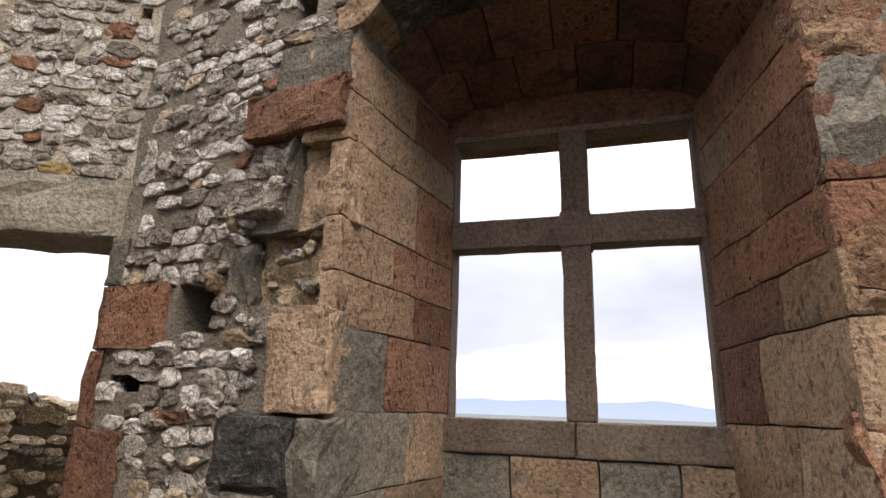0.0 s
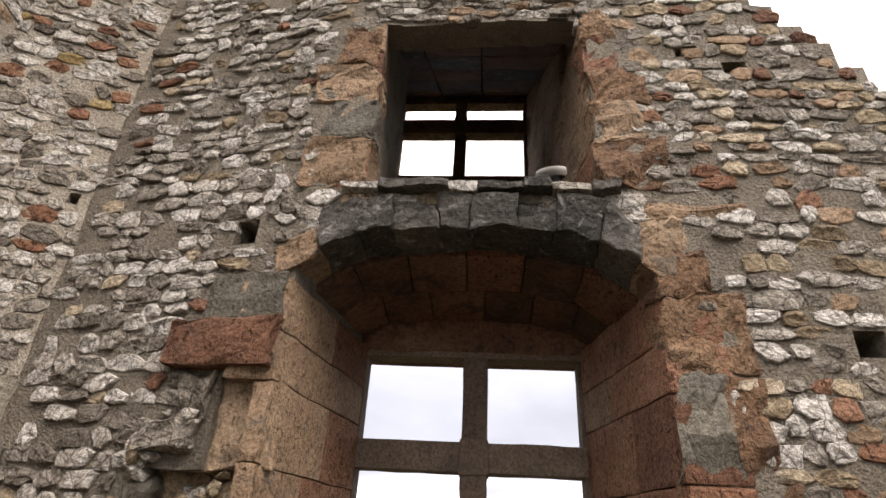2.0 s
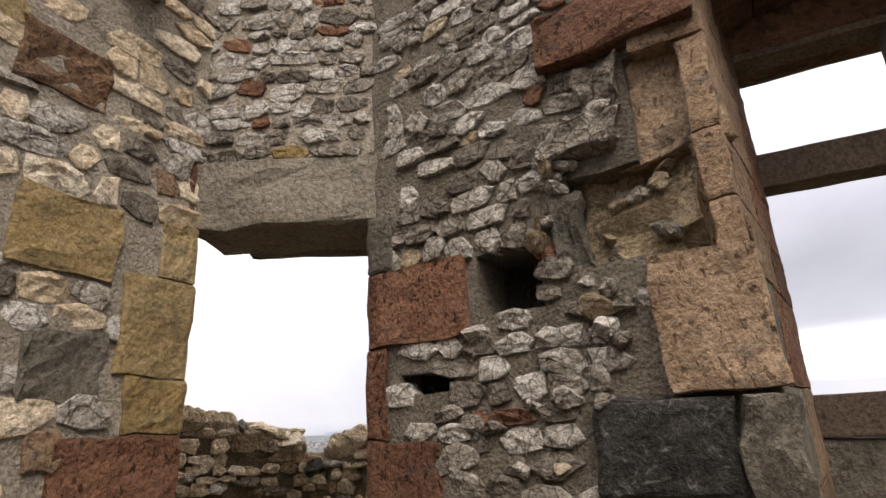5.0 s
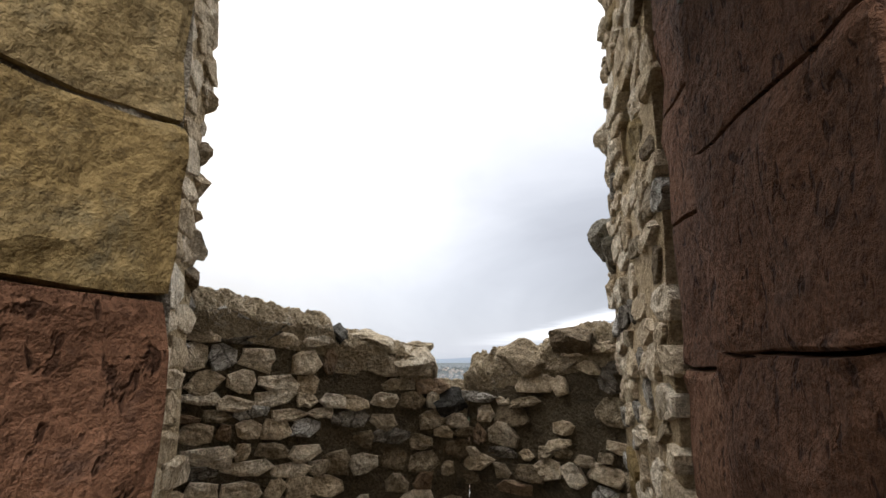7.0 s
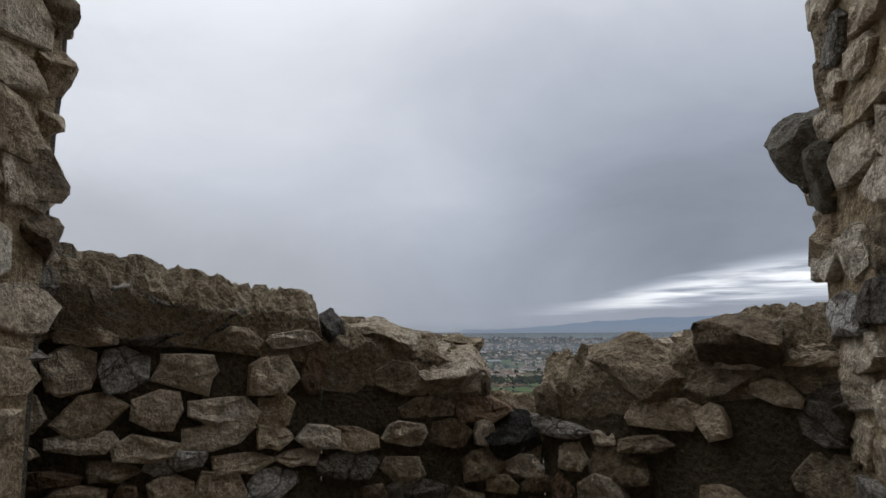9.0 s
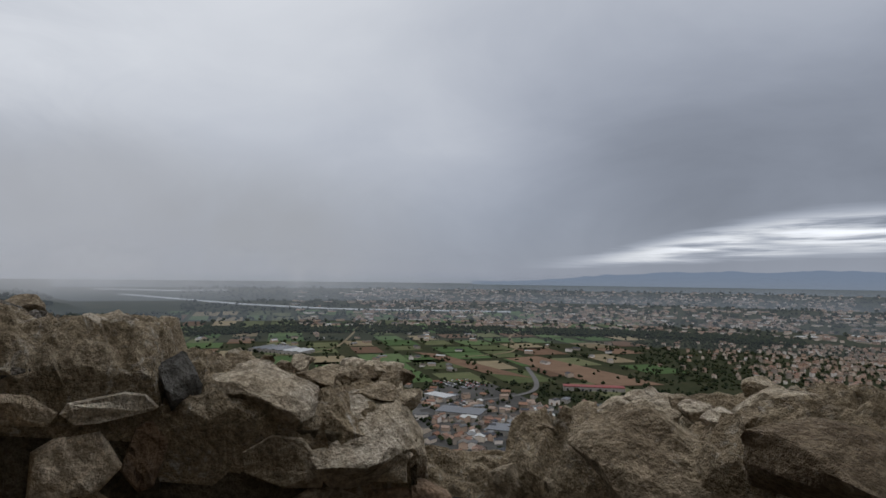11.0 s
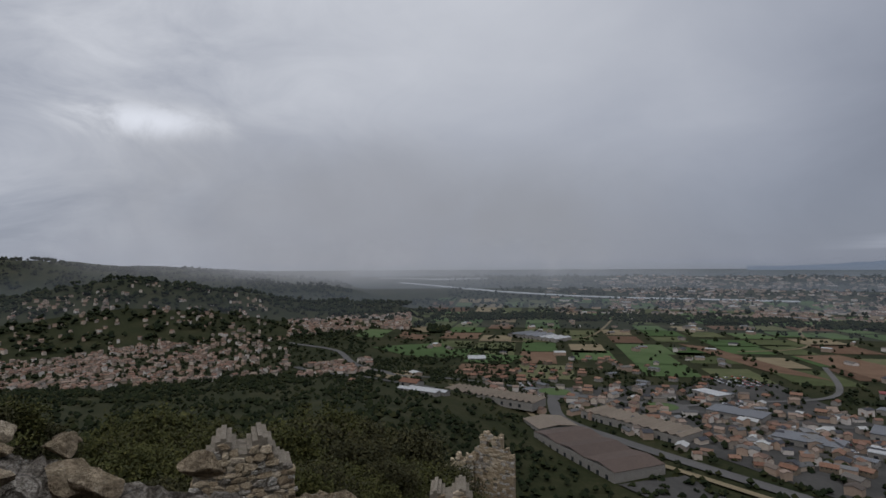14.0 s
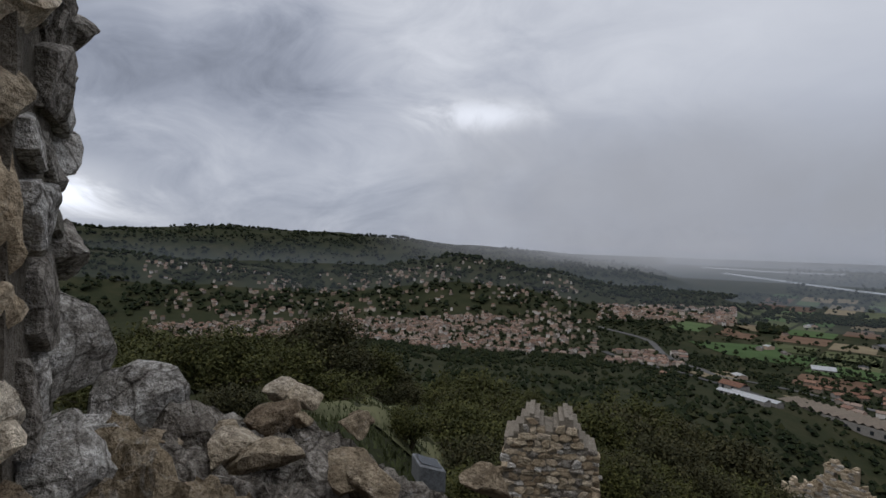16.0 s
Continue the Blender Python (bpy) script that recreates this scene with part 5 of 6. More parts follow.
curtain("backdrop_haze_last", 4300, -120, 200, -50, 72, glow("haze_last_glow", (0.21, 0.245, 0.295), haze(0.85, 90.0)), "glowing sheet painted as blue-grey haze at the horizon")
curtain("backdrop_rain_hills", 2600, -150, 900, 50, 118, glow("rain_hills_glow", (0.37, 0.385, 0.42), rain(58, 72, 88, 106, 0.85, -110.0, 60.0)), "glowing sheet painted as a grey rain curtain over the hills")
curtain("backdrop_rain_plain", 3050, -190, 900, 28, 92, glow("rain_plain_glow", (0.34, 0.355, 0.385), rain(33, 58, 74, 90, 0.9, -170.0, 20.0)), "glowing sheet painted as a grey rain curtain over the plain")

# flat glowing ridge sheet; the blue of hazy distance is put into its colour
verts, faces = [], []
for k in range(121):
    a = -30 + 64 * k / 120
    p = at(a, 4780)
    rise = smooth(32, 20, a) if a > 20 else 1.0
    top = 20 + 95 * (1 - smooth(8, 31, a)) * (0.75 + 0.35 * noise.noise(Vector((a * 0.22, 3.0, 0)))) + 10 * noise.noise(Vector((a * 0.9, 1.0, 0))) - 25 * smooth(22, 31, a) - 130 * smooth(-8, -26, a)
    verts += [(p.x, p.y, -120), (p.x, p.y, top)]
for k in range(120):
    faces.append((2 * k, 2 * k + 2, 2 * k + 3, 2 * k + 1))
backdrop = new("backdrop_mountains", mesh_of("backdrop_mountains", verts, faces, glow("haze_blue_mountain_glow", (0.16, 0.205, 0.28), lambda n, a, z, p: 1.0)))
tagged(backdrop, "far mountain range under the cloud edge, haze blue painted as glow", "mountains", kind="structure")

# ---------------------------------------------------------------- the hillside near the castle
M_LEAF = surface("scrub_leaves", [(0.030, 0.034, 0.009), (0.052, 0.055, 0.014), (0.085, 0.080, 0.022)], 1.5, 0.8, 0.1, 8.0, None, 0.3, True)
M_LEAF_DRY = surface("dull_scrub_leaves", [(0.024, 0.025, 0.010), (0.040, 0.040, 0.015), (0.065, 0.056, 0.022)], 1.5, 0.8, 0.1, 8.0, None, 0.3, True)
M_BARK = surface("scrub_bark", [(0.05, 0.04, 0.03), (0.09, 0.075, 0.055)], 4.0, 0.95, 0.5, 20.0, None, 0.1)


def limb(verts, faces, a, b, r0, r1, sides=6):
    a, b = Vector(a), Vector(b)
    d = (b - a).normalized()
    side = d.orthogonal().normalized()
    other = d.cross(side)
    base = len(verts)
    for p, rad in ((a, r0), (b, r1)):
        for k in range(sides):
            t = math.tau * k / sides
            verts.append(p + (side * math.cos(t) + other * math.sin(t)) * rad)
    for k in range(sides):
        j = (k + 1) % sides
        faces.append((base + k, base + j, base + sides + j, base + sides + k))


def shrub(seed, leaves, material, label, wide=1.0, tall=1.0):
    """A bush of unit size: forked stems and a ragged crown of single leaves."""
    r = random.Random(seed)
    top = thing("shrub", label, "shrub")
    sv, sf, tips = [], [], []
    for _ in range(9):
        a = r.uniform(0, math.tau)
        mid = Vector((math.cos(a) * 0.18 * wide, math.sin(a) * 0.18 * wide, r.uniform(0.25, 0.45) * tall))
        limb(sv, sf, (0, 0, -0.1), mid, 0.028, 0.018)
        for _ in range(4):
            end = mid + Vector((r.uniform(-0.3, 0.3) * wide, r.uniform(-0.3, 0.3) * wide, r.uniform(0.12, 0.5) * tall))
            limb(sv, sf, mid, end, 0.014, 0.005, 5)
            tips += [end, mid.lerp(end, 0.6)]
    part("trunk", mesh_of("trunk", sv, sf, M_BARK), top)
    lv, lf = [], []
    for _ in range(leaves):
        c = r.choice(tips) + Vector((r.gauss(0, 0.085), r.gauss(0, 0.085), r.gauss(0, 0.075)))
        q = Euler((r.uniform(-1, 1), r.uniform(-1, 1), r.uniform(0, 6.28))).to_matrix()
        l, w = r.uniform(0.018, 0.036), r.uniform(0.009, 0.018)
        base = len(lv)
        lv += [c + q @ Vector(p) for p in ((-l, 0, 0), (0, -w, 0.004), (l, 0, 0), (0, w, 0.004))]
        lf.append((base, base + 1, base + 2, base + 3))
    part("crown", mesh_of("crown", lv, lf, material), top)
    return top


SHRUBS = [shrub(1, 7000, M_LEAF, "leafy green shrub on the castle slope"), shrub(2, 7000, M_LEAF_DRY, "dull green shrub on the castle slope", 1.2, 0.8), shrub(3, 6000, M_LEAF, "wide low shrub on the castle slope", 1.5, 0.7)]
rng = random.Random(21)
spots = []
for k in range(230):
    a, d = rng.uniform(58, 126), 11 + 150 * rng.random() ** 1.4
    if 93 < a < 108 and d < 70 and rng.random() < 0.85:
        continue
    if a > 108 and d < 18:
        continue
    if (77 < a < 90 or 54 < a < 66) and d < 22:
        continue
    spots.append((at(a, d), max(1.6, min(7.0, d * 0.11)) * rng.uniform(0.75, 1.35)))
for k, (p, s) in enumerate(spots):
    m = Matrix.Translation(lift(p, -0.1)) @ Matrix.Rotation(rng.uniform(0, 6.28), 4, "Z") @ Matrix.Scale(s, 4)
    ob = SHRUBS[k % 3] if k < 3 else copy_thing(SHRUBS[k % 3], Matrix())
    ob["group"] = "shrubs on the slope"
    ob.matrix_basis = m

# stumps of the outer wall and rocks down the slope
def ruin(name, centre, azimuth, width, deep, foot, top, seed, label):
    a = radians(azimuth)
    face = Vector((math.sin(a), -math.cos(a)))
    u = Vector((-face.y, face.x))
    c = Vector(centre)
    def spans(s):
        t = s / width
        return [(foot, top - abs(t - 0.45) ** 4 * width * 4.0 + 0.22 * math.sin(s * 7 + seed))]
    w = Wall(name, c - u * width / 2, c + u * width / 2, deep, spans, label, step=0.12)
    side = Wall(name + "_side", c + u * width / 2, c + u * width / 2 - face * deep, 0.3, lambda s: [(foot, top - 0.6 - 0.5 * s)], label, step=0.15)
    back = Wall(name + "_flank", c - u * width / 2 - face * deep, c - u * width / 2, 0.3, lambda s: [(foot, top - 0.7 - 0.4 * (deep - s))], label, step=0.15)
    for k, part_wall in enumerate((w, side, back)):
        part_wall.stones(seed + k, (0.14, 0.36), (0.1, 0.2), None, foot, top + 0.3, 0.95, 110, order=lambda s: -s[1], mixes=((0.8, "M_WARM"), (1.0, "M_LIME")), proud=0.06, depth=0.16)


ruin("wall_outwork", at(83.4, 13.6), 83, 2.3, 1.3, -9.0, -2.25, 41, "broken stump of a pale rubble outwork wall")
ruin("wall_outwork_low", at(61.6, 17.0), 61, 1.5, 1.2, -14.0, -5.2, 51, "low broken stump of a rubble outwork wall")


def bastion(name, a, b, foot, tops, seed, label, hole=None):
    """A far broken curtain wall with a stepped, ragged head and perhaps a window."""
    far = (Vector(b) - Vector(a)).length
    def spans(s):
        k = min(len(tops) - 1, int(s / far * len(tops)))
        top = tops[k] + 0.5 * math.sin(s * 3.1 + seed)
        return [(foot, hole[1]), (hole[2], top)] if hole and abs(s - hole[0]) < 0.9 else [(foot, top)]
    w = Wall(name, a, b, 1.6, spans, label, step=0.4, material=M_WARM)
    w.stones(seed, (0.7, 1.6), (0.5, 0.9), None, foot + 8, max(tops) + 0.4, 0.95, 160, order=lambda s: -s[1], mixes=((0.6, "M_WARM"), (1.0, "M_LIME")), proud=0.15, depth=0.5)


bastion("wall_bastion", at(60.0, 152.0), at(55.6, 146.0), -75.0, (-48.5, -46.5, -43.5, -42.5, -43.8, -42.8, -46.0, -47.0), 61, "far ruined bastion with a window hole on the slope", (6.2, -46.5, -44.6))
bastion("wall_bastion_low", at(62.4, 148.0), at(59.6, 150.0), -75.0, (-51.0, -49.5, -48.0, -49.5, -48.5), 71, "far ruined curtain wall on the slope")

# meadow on the shoulder of the hill, with a pale path
patch("meadow", [at(92, 26), at(110, 20), at(116, 62), at(96, 75)], M_OLIVE, "short green grass on the hill shoulder", "grass", 0.12, 22)
ribbon("path", [at(118, 44), at(112, 50), at(106, 60), at(100, 74)], 1.2, M_STRAW, "trodden pale path over the hill shoulder", "path", 0.25)
gv, gf = [], []
r = random.Random(31)
for k in range(9000):
    p = at(r.uniform(90, 118), r.uniform(14, 70))
    x, y, z = lift(p, 0.05)
    t, hgt = r.uniform(0, 6.28), r.uniform(0.12, 0.34)
    c, s = math.cos(t) * 0.05, math.sin(t) * 0.05
    base = len(gv)
    gv += [(x - c, y - s, z), (x + c, y + s, z), (x + s * 2, y + c * 2, z + hgt)]
    gf.append((base, base + 1, base + 2))
tagged(new("grass_tufts", mesh_of("grass_tufts", gv, gf, M_OLIVE)), "tufts of grass on the hill shoulder", "grass", kind="stuff")

# floodlight on a short post below the parapet
M_LAMP = surface("lamp_housing", [(0.10, 0.105, 0.11), (0.16, 0.165, 0.17)], 4.0, 0.5, 0.1, 30.0, None, 0.1)
lamp = thing("floodlight", "grey floodlight box on a short post, glass upward", "floodlight", (*at(98.6, 5.2), -0.33))
part("post", mesh_of("post", *slab_mesh(-0.04, 0.04, -0.04, 0.04, -3.0, -0.12), M_LAMP), lamp)
part("bracket", mesh_of("bracket", *slab_mesh(-0.14, 0.14, -0.02, 0.02, -0.12, 0.0), M_LAMP), lamp)
housing = part("housing", hexahedron([(x * (1.0 if z < 0 else 1.15), y * (1.0 if z < 0 else 1.15), z + y * 0.35) for z in (0.0, 0.22) for y in (-0.12, 0.12) for x in (-0.15, 0.15)], 0.0, 0.1, name="housing", material=M_LAMP), lamp)
part("glass", mesh_of("glass", [(-0.13, -0.11, 0.19), (0.13, -0.11, 0.19), (0.13, 0.11, 0.267), (-0.13, 0.11, 0.267)], [(0, 1, 2, 3)], M_GLASS_DARK), housing)
lamp.rotation_euler = (0, 0, radians(200))
# the whole landscape is turned to its bearing
SWING = Matrix.Translation((*HOME, 0)) @ Matrix.Rotation(radians(2.9), 4, "Z") @ Matrix.Translation((-HOME.x, -HOME.y, 0))
for ob in bpy.data.objects:
    if ob.parent is None and ob.name not in BEFORE_LAND:
        ob.matrix_basis = SWING @ ob.matrix_basis
# round white floodlight on the ledge of the upper window
spot_lamp = thing("ledge_lamp", "round white floodlight lying on the ledge", "floodlight", (1.36, 2.62, 4.19))
ring_v, ring_f = [], []
for j, (rad, dz) in enumerate(((0.11, 0.0), (0.13, 0.03), (0.125, 0.07), (0.10, 0.075))):
    ring_v += [(rad * math.cos(math.tau * k / 24), rad * math.sin(math.tau * k / 24), dz) for k in range(24)]
for j in range(3):
    ring_f += [(j * 24 + k, j * 24 + (k + 1) % 24, j * 24 + 24 + (k + 1) % 24, j * 24 + 24 + k) for k in range(24)]
part("rim", mesh_of("rim", ring_v, ring_f, M_WALL_WHITE, True), spot_lamp)
part("lens", mesh_of("lens", [(0.10 * math.cos(math.tau * k / 24), 0.10 * math.sin(math.tau * k / 24), 0.07) for k in range(24)], [tuple(range(24))], M_WALL_WHITE), spot_lamp)
part("base", mesh_of("base", *slab_mesh(-0.06, 0.06, -0.05, 0.05, -0.18, 0.0), M_LAMP), spot_lamp)
spot_lamp.rotation_euler = (radians(22), 0, radians(-20))
spot_lamp.scale = (0.8, 0.8, 0.8)
# small plant rooted in the west wall
ob = copy_thing(SHRUBS[0], Matrix())
ob["label"], ob["group"] = "small dark plant rooted in the tower wall", ""
ob.matrix_basis = Matrix.Translation((-3.05, 1.95, 3.72)) @ Matrix.Rotation(radians(70), 4, (0.05, 1.0, 0)) @ Matrix.Scale(0.3, 4)
# ---------------------------------------------------------------- loose boulders on the parapet and the stub
def boulder(seed, material, flat=1.0):
    r = random.Random(seed)
    bm = bmesh.new()
    bmesh.ops.create_icosphere(bm, subdivisions=3, radius=0.5)
    cuts = [(Vector((r.uniform(-1, 1), r.uniform(-1, 1), r.uniform(-1, 1))).normalized(), r.uniform(0.22, 0.37)) for _ in range(18)]
    off = Vector((seed * 3.7, seed * 1.3, 0))
    for v in bm.verts:
        p = v.co.copy()
        for normal, far in cuts:
            over = p.dot(normal) - far
            if over > 0:
                p -= normal * over * 0.92
        v.co = p * (1.1 + 0.16 * noise.noise(p * 3 + off)) + noise.noise_vector(p * 9 + off) * 0.035
    me = bpy.data.meshes.new("boulder")
    bm.to_mesh(me)
    bm.free()
    me.materials.append(material)
    return me


BOULDERS = {m.name: [boulder(k, m) for k in range(6)] for m in (M_WARM, M_LIME, M_DARK, M_GREY, M_PALE, M_TAN)}


def lay(x, y, z, sx, sy, sz, turn, material, k, label, name="boulder"):
    ob = new(name, BOULDERS[material.name][k % 6])
    ob.matrix_world = Matrix.Translation((x, y, z)) @ Euler((0.15 * math.sin(k * 1.7), 0.12 * math.cos(k * 2.3), radians(turn))).to_matrix().to_4x4() @ Matrix.Diagonal((sx, sy, sz, 1))
    return tagged(ob, label, "stone", "stones on the parapet")


WARM_LABEL = "pale limestone boulder bedded on the broken parapet"
for k, (x, y, z, sx, sy, sz, turn) in enumerate((
        (-4.92, 4.06, 1.40, 0.32, 0.32, 0.22, 60), (-4.78, 4.30, 1.31, 0.36, 0.32, 0.22, 62), (-4.49, 4.79, 1.25, 0.40, 0.30, 0.22, 48), (-4.29, 5.00, 1.13, 0.40, 0.34, 0.30, 48),
        (-3.88, 5.24, 1.05, 0.34, 0.30, 0.24, 5), (-3.60, 5.22, 1.15, 0.52, 0.30, 0.28, -5), (-3.30, 5.12, 1.27, 0.34, 0.30, 0.22, -25), (-3.42, 5.42, 1.26, 0.40, 0.34, 0.2, 15))):
    lay(x, y, z + 0.04, sx, sy, sz, turn, M_LIME if k < 2 else M_WARM, k, WARM_LABEL)
lay(-4.585, 4.60, 1.345, 0.17, 0.16, 0.17, 20, M_DARK, 2, "dark grey cobble set in the parapet top")
for k, (x, y, z, sx, sy, sz, turn) in enumerate((
        (-5.36, 3.58, 1.64, 0.30, 0.28, 0.32, 35), (-5.22, 3.42, 1.80, 0.34, 0.34, 0.40, 55), (-5.36, 3.34, 2.02, 0.26, 0.22, 0.16, 50), (-5.33, 3.33, 2.27, 0.22, 0.20, 0.13, 40),
        (-5.35, 3.33, 2.58, 0.22, 0.20, 0.14, 30), (-5.26, 3.36, 2.42, 0.18, 0.18, 0.16, 45), (-5.27, 3.36, 2.80, 0.20, 0.18, 0.16, 75), (-5.12, 3.66, 1.58, 0.30, 0.28, 0.26, 20), (-5.0, 3.70, 1.62, 0.24, 0.24, 0.22, 70))):
    lay(x, y, z, sx, sy, sz, turn, M_LIME, k, "weathered grey-white limestone of the broken wall end")
# stones that jut from the right edge of the breach
for k in range(11):
    z = 1.38 + k * 0.2
    p = Vector((-3.06, 5.15)) + Vector((0.42, -0.907)) * max(0.0, (z - 1.75) / 4.5)
    s = 0.15 + 0.04 * (k % 3)
    lay(p.x + 0.05 - 0.03 * (k % 4 == 1), p.y - 0.01, z, s * 1.1, s, 0.24 + 0.04 * (k % 2), 30 * k, M_GREY if k == 2 else M_PALE if k % 3 else M_WARM, k, "limestone jutting from the broken wall edge")
for k in range(15):
    z = 1.62 + k * 0.16
    lay(-4.80 + 0.03 * math.sin(k * 2.1), 3.70 - 0.02 * (k % 3), z, 0.18 + 0.05 * (k % 3), 0.22, 0.19 + 0.04 * (k % 2), 40 + 25 * (k % 4), M_PALE if k % 4 else M_WARM, k, "limestone jutting from the broken wall edge")
lay(-3.085, 5.12, 1.88, 0.27, 0.25, 0.30, 20, M_GREY, 4, "dark limestone jutting far out of the broken wall edge")
# rubble core laid bare in the hollows of the pier
r = random.Random(17)
HOLLOWS = ((-0.94, -0.34, 1.84, 2.38, 0.11, 0.19, 20), (-1.00, -0.66, 2.36, 2.60, -0.03, 0.02, 6), (-1.06, -0.90, 1.80, 2.40, -0.05, 0.04, 7), (-0.95, -0.55, 1.30, 1.84, -0.05, 0.02, 9), (-1.60, -0.95, 1.05, 1.70, -0.03, 0.02, 9))
for x0, x1, z0, z1, d0, d1, many in HOLLOWS:
    for k in range(many):
        x, z, back = r.uniform(x0, x1), r.uniform(z0, z1), r.uniform(d0, d1)
        s = r.uniform(0.07, 0.15)
        mat = r.choice((M_TAN, M_WARM, M_WARM, M_LIME)) if back > 0.02 else r.choice((M_LIME, M_LIME, M_WARM))
        ob = lay(x, 2.577 - 0.172 * x + back, z, s * 1.3, s, s * 0.8, r.uniform(0, 180), mat, k, "rough core stone laid bare in the torn pier", "rubble_stone")
        ob["group"] = "core stones of the pier"
# small stones bedded in the top of the parapet
r = random.Random(11)
for k in range(70):
    a, b, z0, z1 = PARAPET[r.choice((0, 0, 1, 1, 3, 3, 4))]
    a, b, t = Vector(a), Vector(b), r.random()
    u = (b - a).normalized()
    p = a.lerp(b, t) + Vector((-u.y, u.x)) * r.uniform(0.1, 0.7)
    size = r.uniform(0.06, 0.15)
    lay(p.x, p.y, z0 + (z1 - z0) * t + 0.09, size * 1.4, size, size * 0.7, r.uniform(0, 180), M_WARM, k, "small pale stone bedded in mortar on the parapet", "bedded_stone")
lay(-4.10, 5.12, 0.93, 0.30, 0.14, 0.22, 45, M_DARK, 3, "moss-dark stone below the notch")

# rough crown of the parapet: stones drowned in mortar
def crest():
    line = [Vector(p[0]) for p in PARAPET] + [Vector(PARAPET[-1][1])]
    line[0] = Vector((-5.02, 3.58))
    ends = [p[2] for p in PARAPET] + [PARAPET[-1][3]]
    outs = []
    for i in range(len(line)):
        d = (line[min(i + 1, len(line) - 1)] - line[max(i - 1, 0)]).normalized()
        outs.append(Vector((-d.y, d.x)))
    verts, faces, rows, cols, grey = [], [], 0, 34, 0
    for i in range(len(line) - 1):
        count = max(3, round((line[i + 1] - line[i]).length / 0.022))
        for k in range(count + (i == len(line) - 2)):
            t = k / count
            p, o = line[i].lerp(line[i + 1], t), outs[i].lerp(outs[i + 1], t).normalized()
            low, high = PARAPET[i][2], PARAPET[i][3]
            for j in range(cols + 1):
                d = -0.035 + 0.815 * j / cols
                q = p + o * d
                spot = Vector((q.x, q.y, 0.3))
                near, _ = noise.voronoi(spot * 7.0 + noise.noise_vector(spot * 4) * 0.5)
                lump = smooth(0.02, 0.10, near[1] - near[0])
                tiny, _ = noise.voronoi(spot * 16)
                z = low + 0.05 + (high - low) * t + 0.08 * lump * (0.6 + 0.6 * noise.noise(spot * 3.1)) + 0.03 * smooth(0.0, 0.3, tiny[1] - tiny[0]) + 0.05 * noise.noise(spot * 2.3) + 0.012 * noise.noise(spot * 30)
                z -= 0.05 * smooth(0.12, 0.02, d) + 0.08 * smooth(0.02, -0.035, d) + 0.05 * smooth(0.15, 0.62, d) + 0.16 * smooth(0.62, 0.80, d)
                if j == 0:
                    q, z = p + o * 0.002, low - 0.14 + (high - low) * t
                verts.append((q.x, q.y, z))
            rows += 1
            grey += i == 0
    for i in range(rows - 1):
        for j in range(cols):
            k = i * (cols + 1) + j
            faces.append((k, k + 1, k + cols + 2, k + cols + 1))
    me = mesh_of("parapet_crown", verts, [f[::-1] for f in faces], M_CROWN)
    me.materials.append(M_LIME)
    me.polygons.foreach_set("material_index", [1 if f < (grey - 14) * cols and f % cols > 9 else 0 for f in range(len(faces))])
    tagged(new("parapet_crown", me), "rough broken crown of the parapet, stones in mortar", "wall", kind="structure")


M_CROWN = surface("crown_rubble", [(0.22, 0.165, 0.10), (0.36, 0.28, 0.18), (0.48, 0.39, 0.27), (0.57, 0.49, 0.37)], 9.0, 0.95, 1.0, 55.0, ((0.52, 0.475, 0.40, 1), 0.35, 16.0), 0.0, lichen=0.45)
crest()

# ---------------------------------------------------------------- rubble facing, stone by stone
near_bay = lambda s: abs(s[0] - 2.6) + abs(s[1] - 3.2)


def skip_bay(u, z):
    x = u - 0.25
    if -0.3 < x < 2.05 and arch(x) - 0.3 < z < arch(x) + 0.25:
        return True
    if 1.9 < x < 2.3 + 0.2 * math.sin(z * 9) and z < 3.95:
        return True
    return (1.6 < x < 1.96 or -0.24 < x < 0.12) and 4.1 < z < 5.6


def skip_pier(u, z):
    x = -2.05 + u * 0.985
    if (-1.40 < x < -1.14 or -0.80 < x < -0.54) and 3.70 < z < 3.93:
        return True
    if x > -0.27 or (x < -1.43 and 1.66 < z < 2.09) or (x < -1.58 and 0.7 < z < 1.24) or x < -1.95:
        return True
    if x > -1.0 and 2.85 < z < 3.46 and (x > -0.8 or z < 3.17):
        return True
    if x > -0.99 and 1.78 < z < 2.58 or x > -0.82 and 2.3 < z < 2.86:
        return True
    return x > -0.92 and 0.95 < z < 1.87 and (x > -0.62 or z < 1.35)


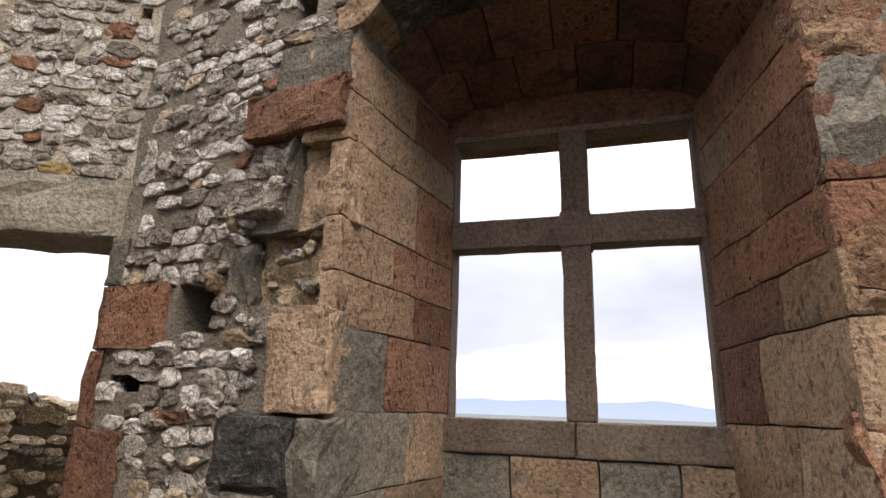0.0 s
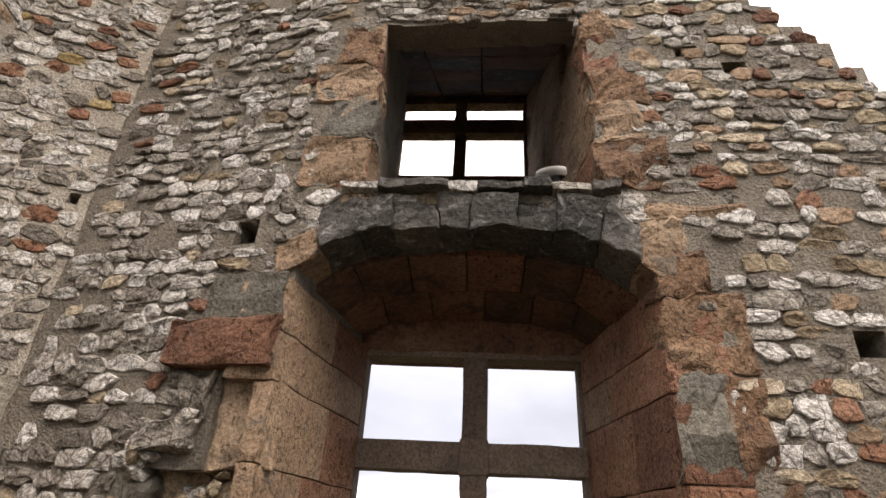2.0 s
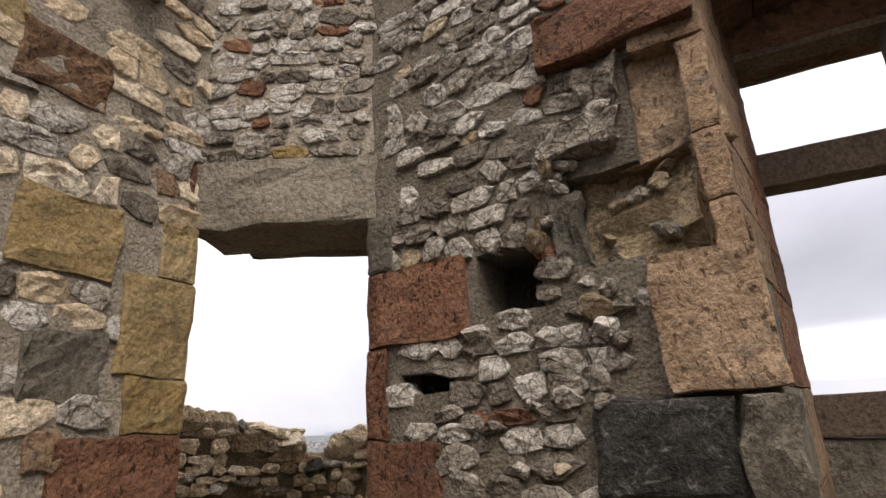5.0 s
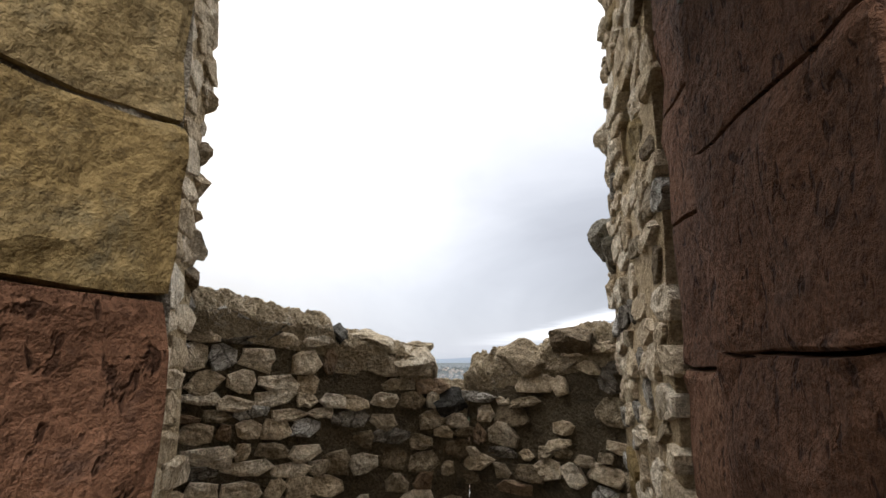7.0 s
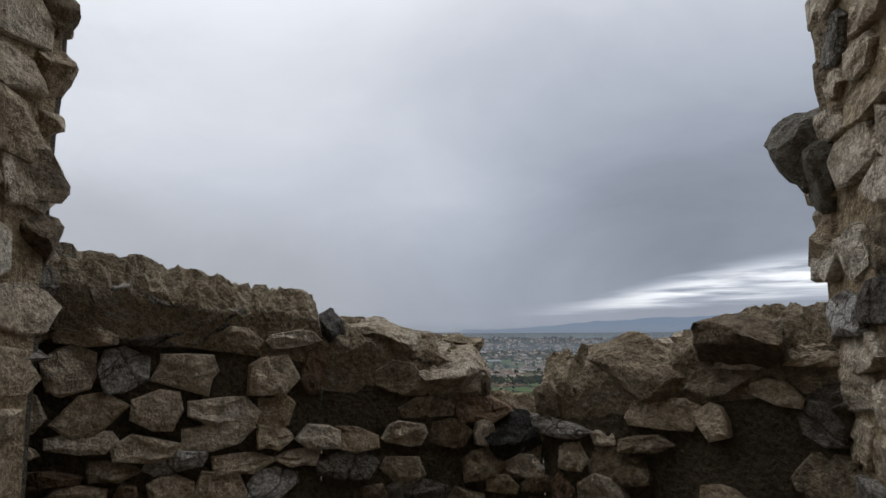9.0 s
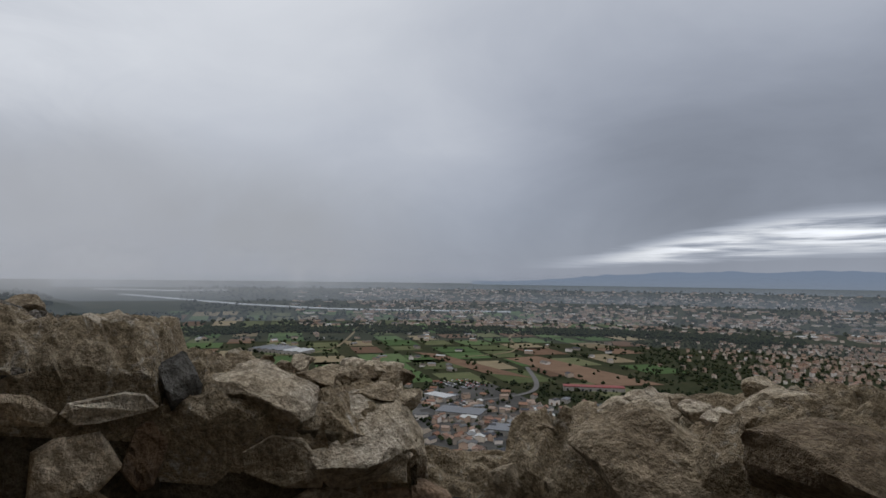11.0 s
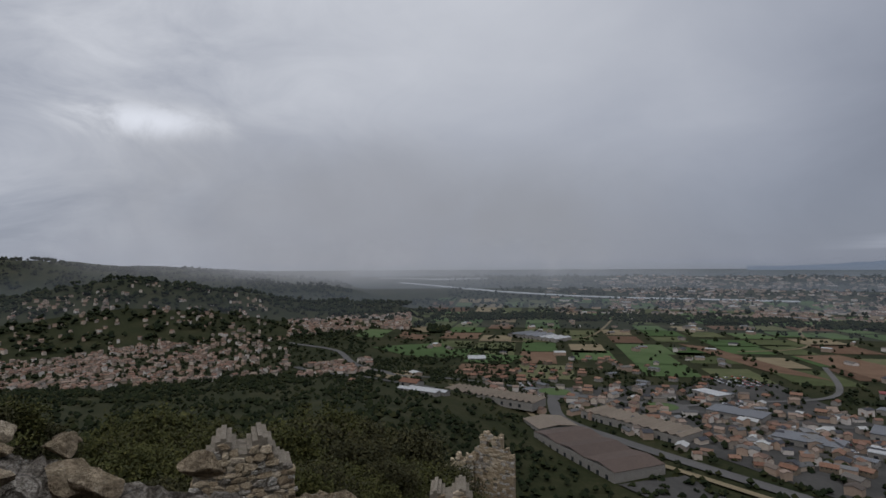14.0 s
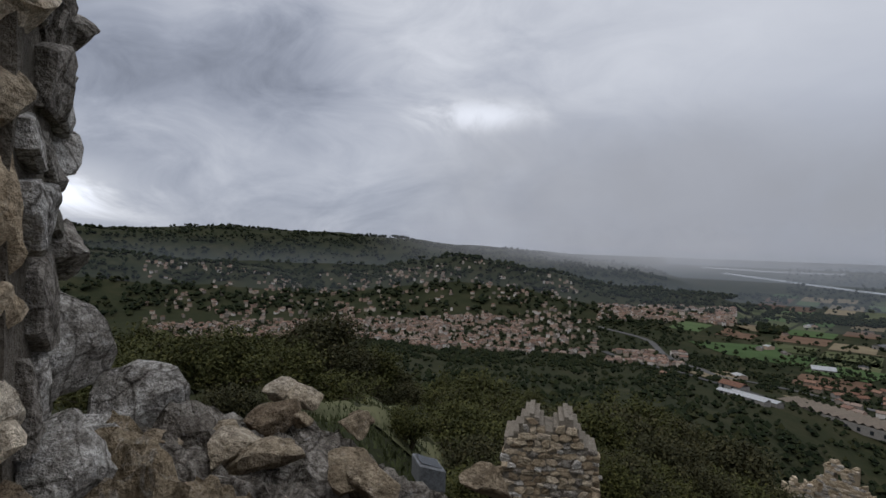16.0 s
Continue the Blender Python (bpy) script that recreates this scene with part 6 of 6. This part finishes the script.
wall_bay.stones(1, (0.09, 0.25), (0.07, 0.125), skip_bay, 0.4, 8.0, 0.93, 300, near_bay, mixes=((0.62, "M_LIME"), (0.80, "M_WARM"), (0.93, "M_TAN"), (1.0, "M_RED")), proud=0.018)
wall_head.stones(8, (0.08, 0.2), (0.06, 0.1), None, 5.7, 6.9, 0.93, 120, mixes=((0.8, "M_LIME"), (1.0, "M_TAN")))
wall_pier.stones(2, (0.09, 0.24), (0.07, 0.125), skip_pier, 0.5, 8.0, 0.9, 300, mixes=((0.90, "M_LIME"), (0.97, "M_WARM"), (1.0, "M_RED")), proud=0.023)
wall_over.stones(3, (0.1, 0.24), (0.07, 0.13), None, 2.86, 8.0, 0.88, 200, mixes=((0.90, "M_LIME"), (0.94, "M_YELLOW"), (1.0, "M_RED")), proud=0.018)
wall_west.stones(4, (0.11, 0.30), (0.08, 0.15), lambda u, z: (z < 2.45 and u > 1.5 + 0.06 * math.sin(z * 5)) or (u > 1.22 and 0.9 < z < 1.32) or (0.78 < u < 1.28 and 2.85 < z < 3.23) or (0.88 < u < 1.44 and 1.98 < z < 2.44) or (1.02 < u < 1.44 and 1.42 < z < 1.8) or (0.26 < u < 0.76 and 1.46 < z < 1.89), 0.4, 8.2, 0.92, 300,
                 mixes=((0.55, "M_LIME"), (0.9, "M_PALE"), (0.97, "M_TAN"), (1.0, "M_YELLOW")), proud=0.018)
reveal_left.stones(5, (0.12, 0.32), (0.10, 0.20), None, 0.0, 4.6, 0.98, 300, mixes=((0.88, "M_PALE"), (0.97, "M_WARM"), (1.0, "M_YELLOW")), proud=0.022)
reveal_right.stones(6, (0.08, 0.24), (0.07, 0.15), None, 0.0, 4.8, 0.9, 300, mixes=((0.08, "M_LIME"), (0.84, "M_PALE"), (0.95, "M_WARM"), (1.0, "M_YELLOW")), proud=0.024)
reveal_return.stones(9, (0.1, 0.26), (0.08, 0.15), None, 0.0, 4.4, 0.93, 120, mixes=((0.8, "M_PALE"), (1.0, "M_WARM")))
stub.stones(7, (0.12, 0.3), (0.1, 0.2), lambda u, z: u < 0.11, 0.2, 3.9, 0.95, 200, mixes=((0.9, "M_LIME"), (1.0, "M_GREY")), proud=0.035)
for k, w in enumerate(parapet):
    w.stones(20 + k, (0.08, 0.22), (0.06, 0.13), None, 0.1, 1.5, 0.72 if k else 0.95, 150, mixes=((0.12, "M_LIME"), (0.55 if k else 0.85, "M_PALE"), (0.95, "M_WARM"), (1.0, "M_TAN")), proud=0.026)
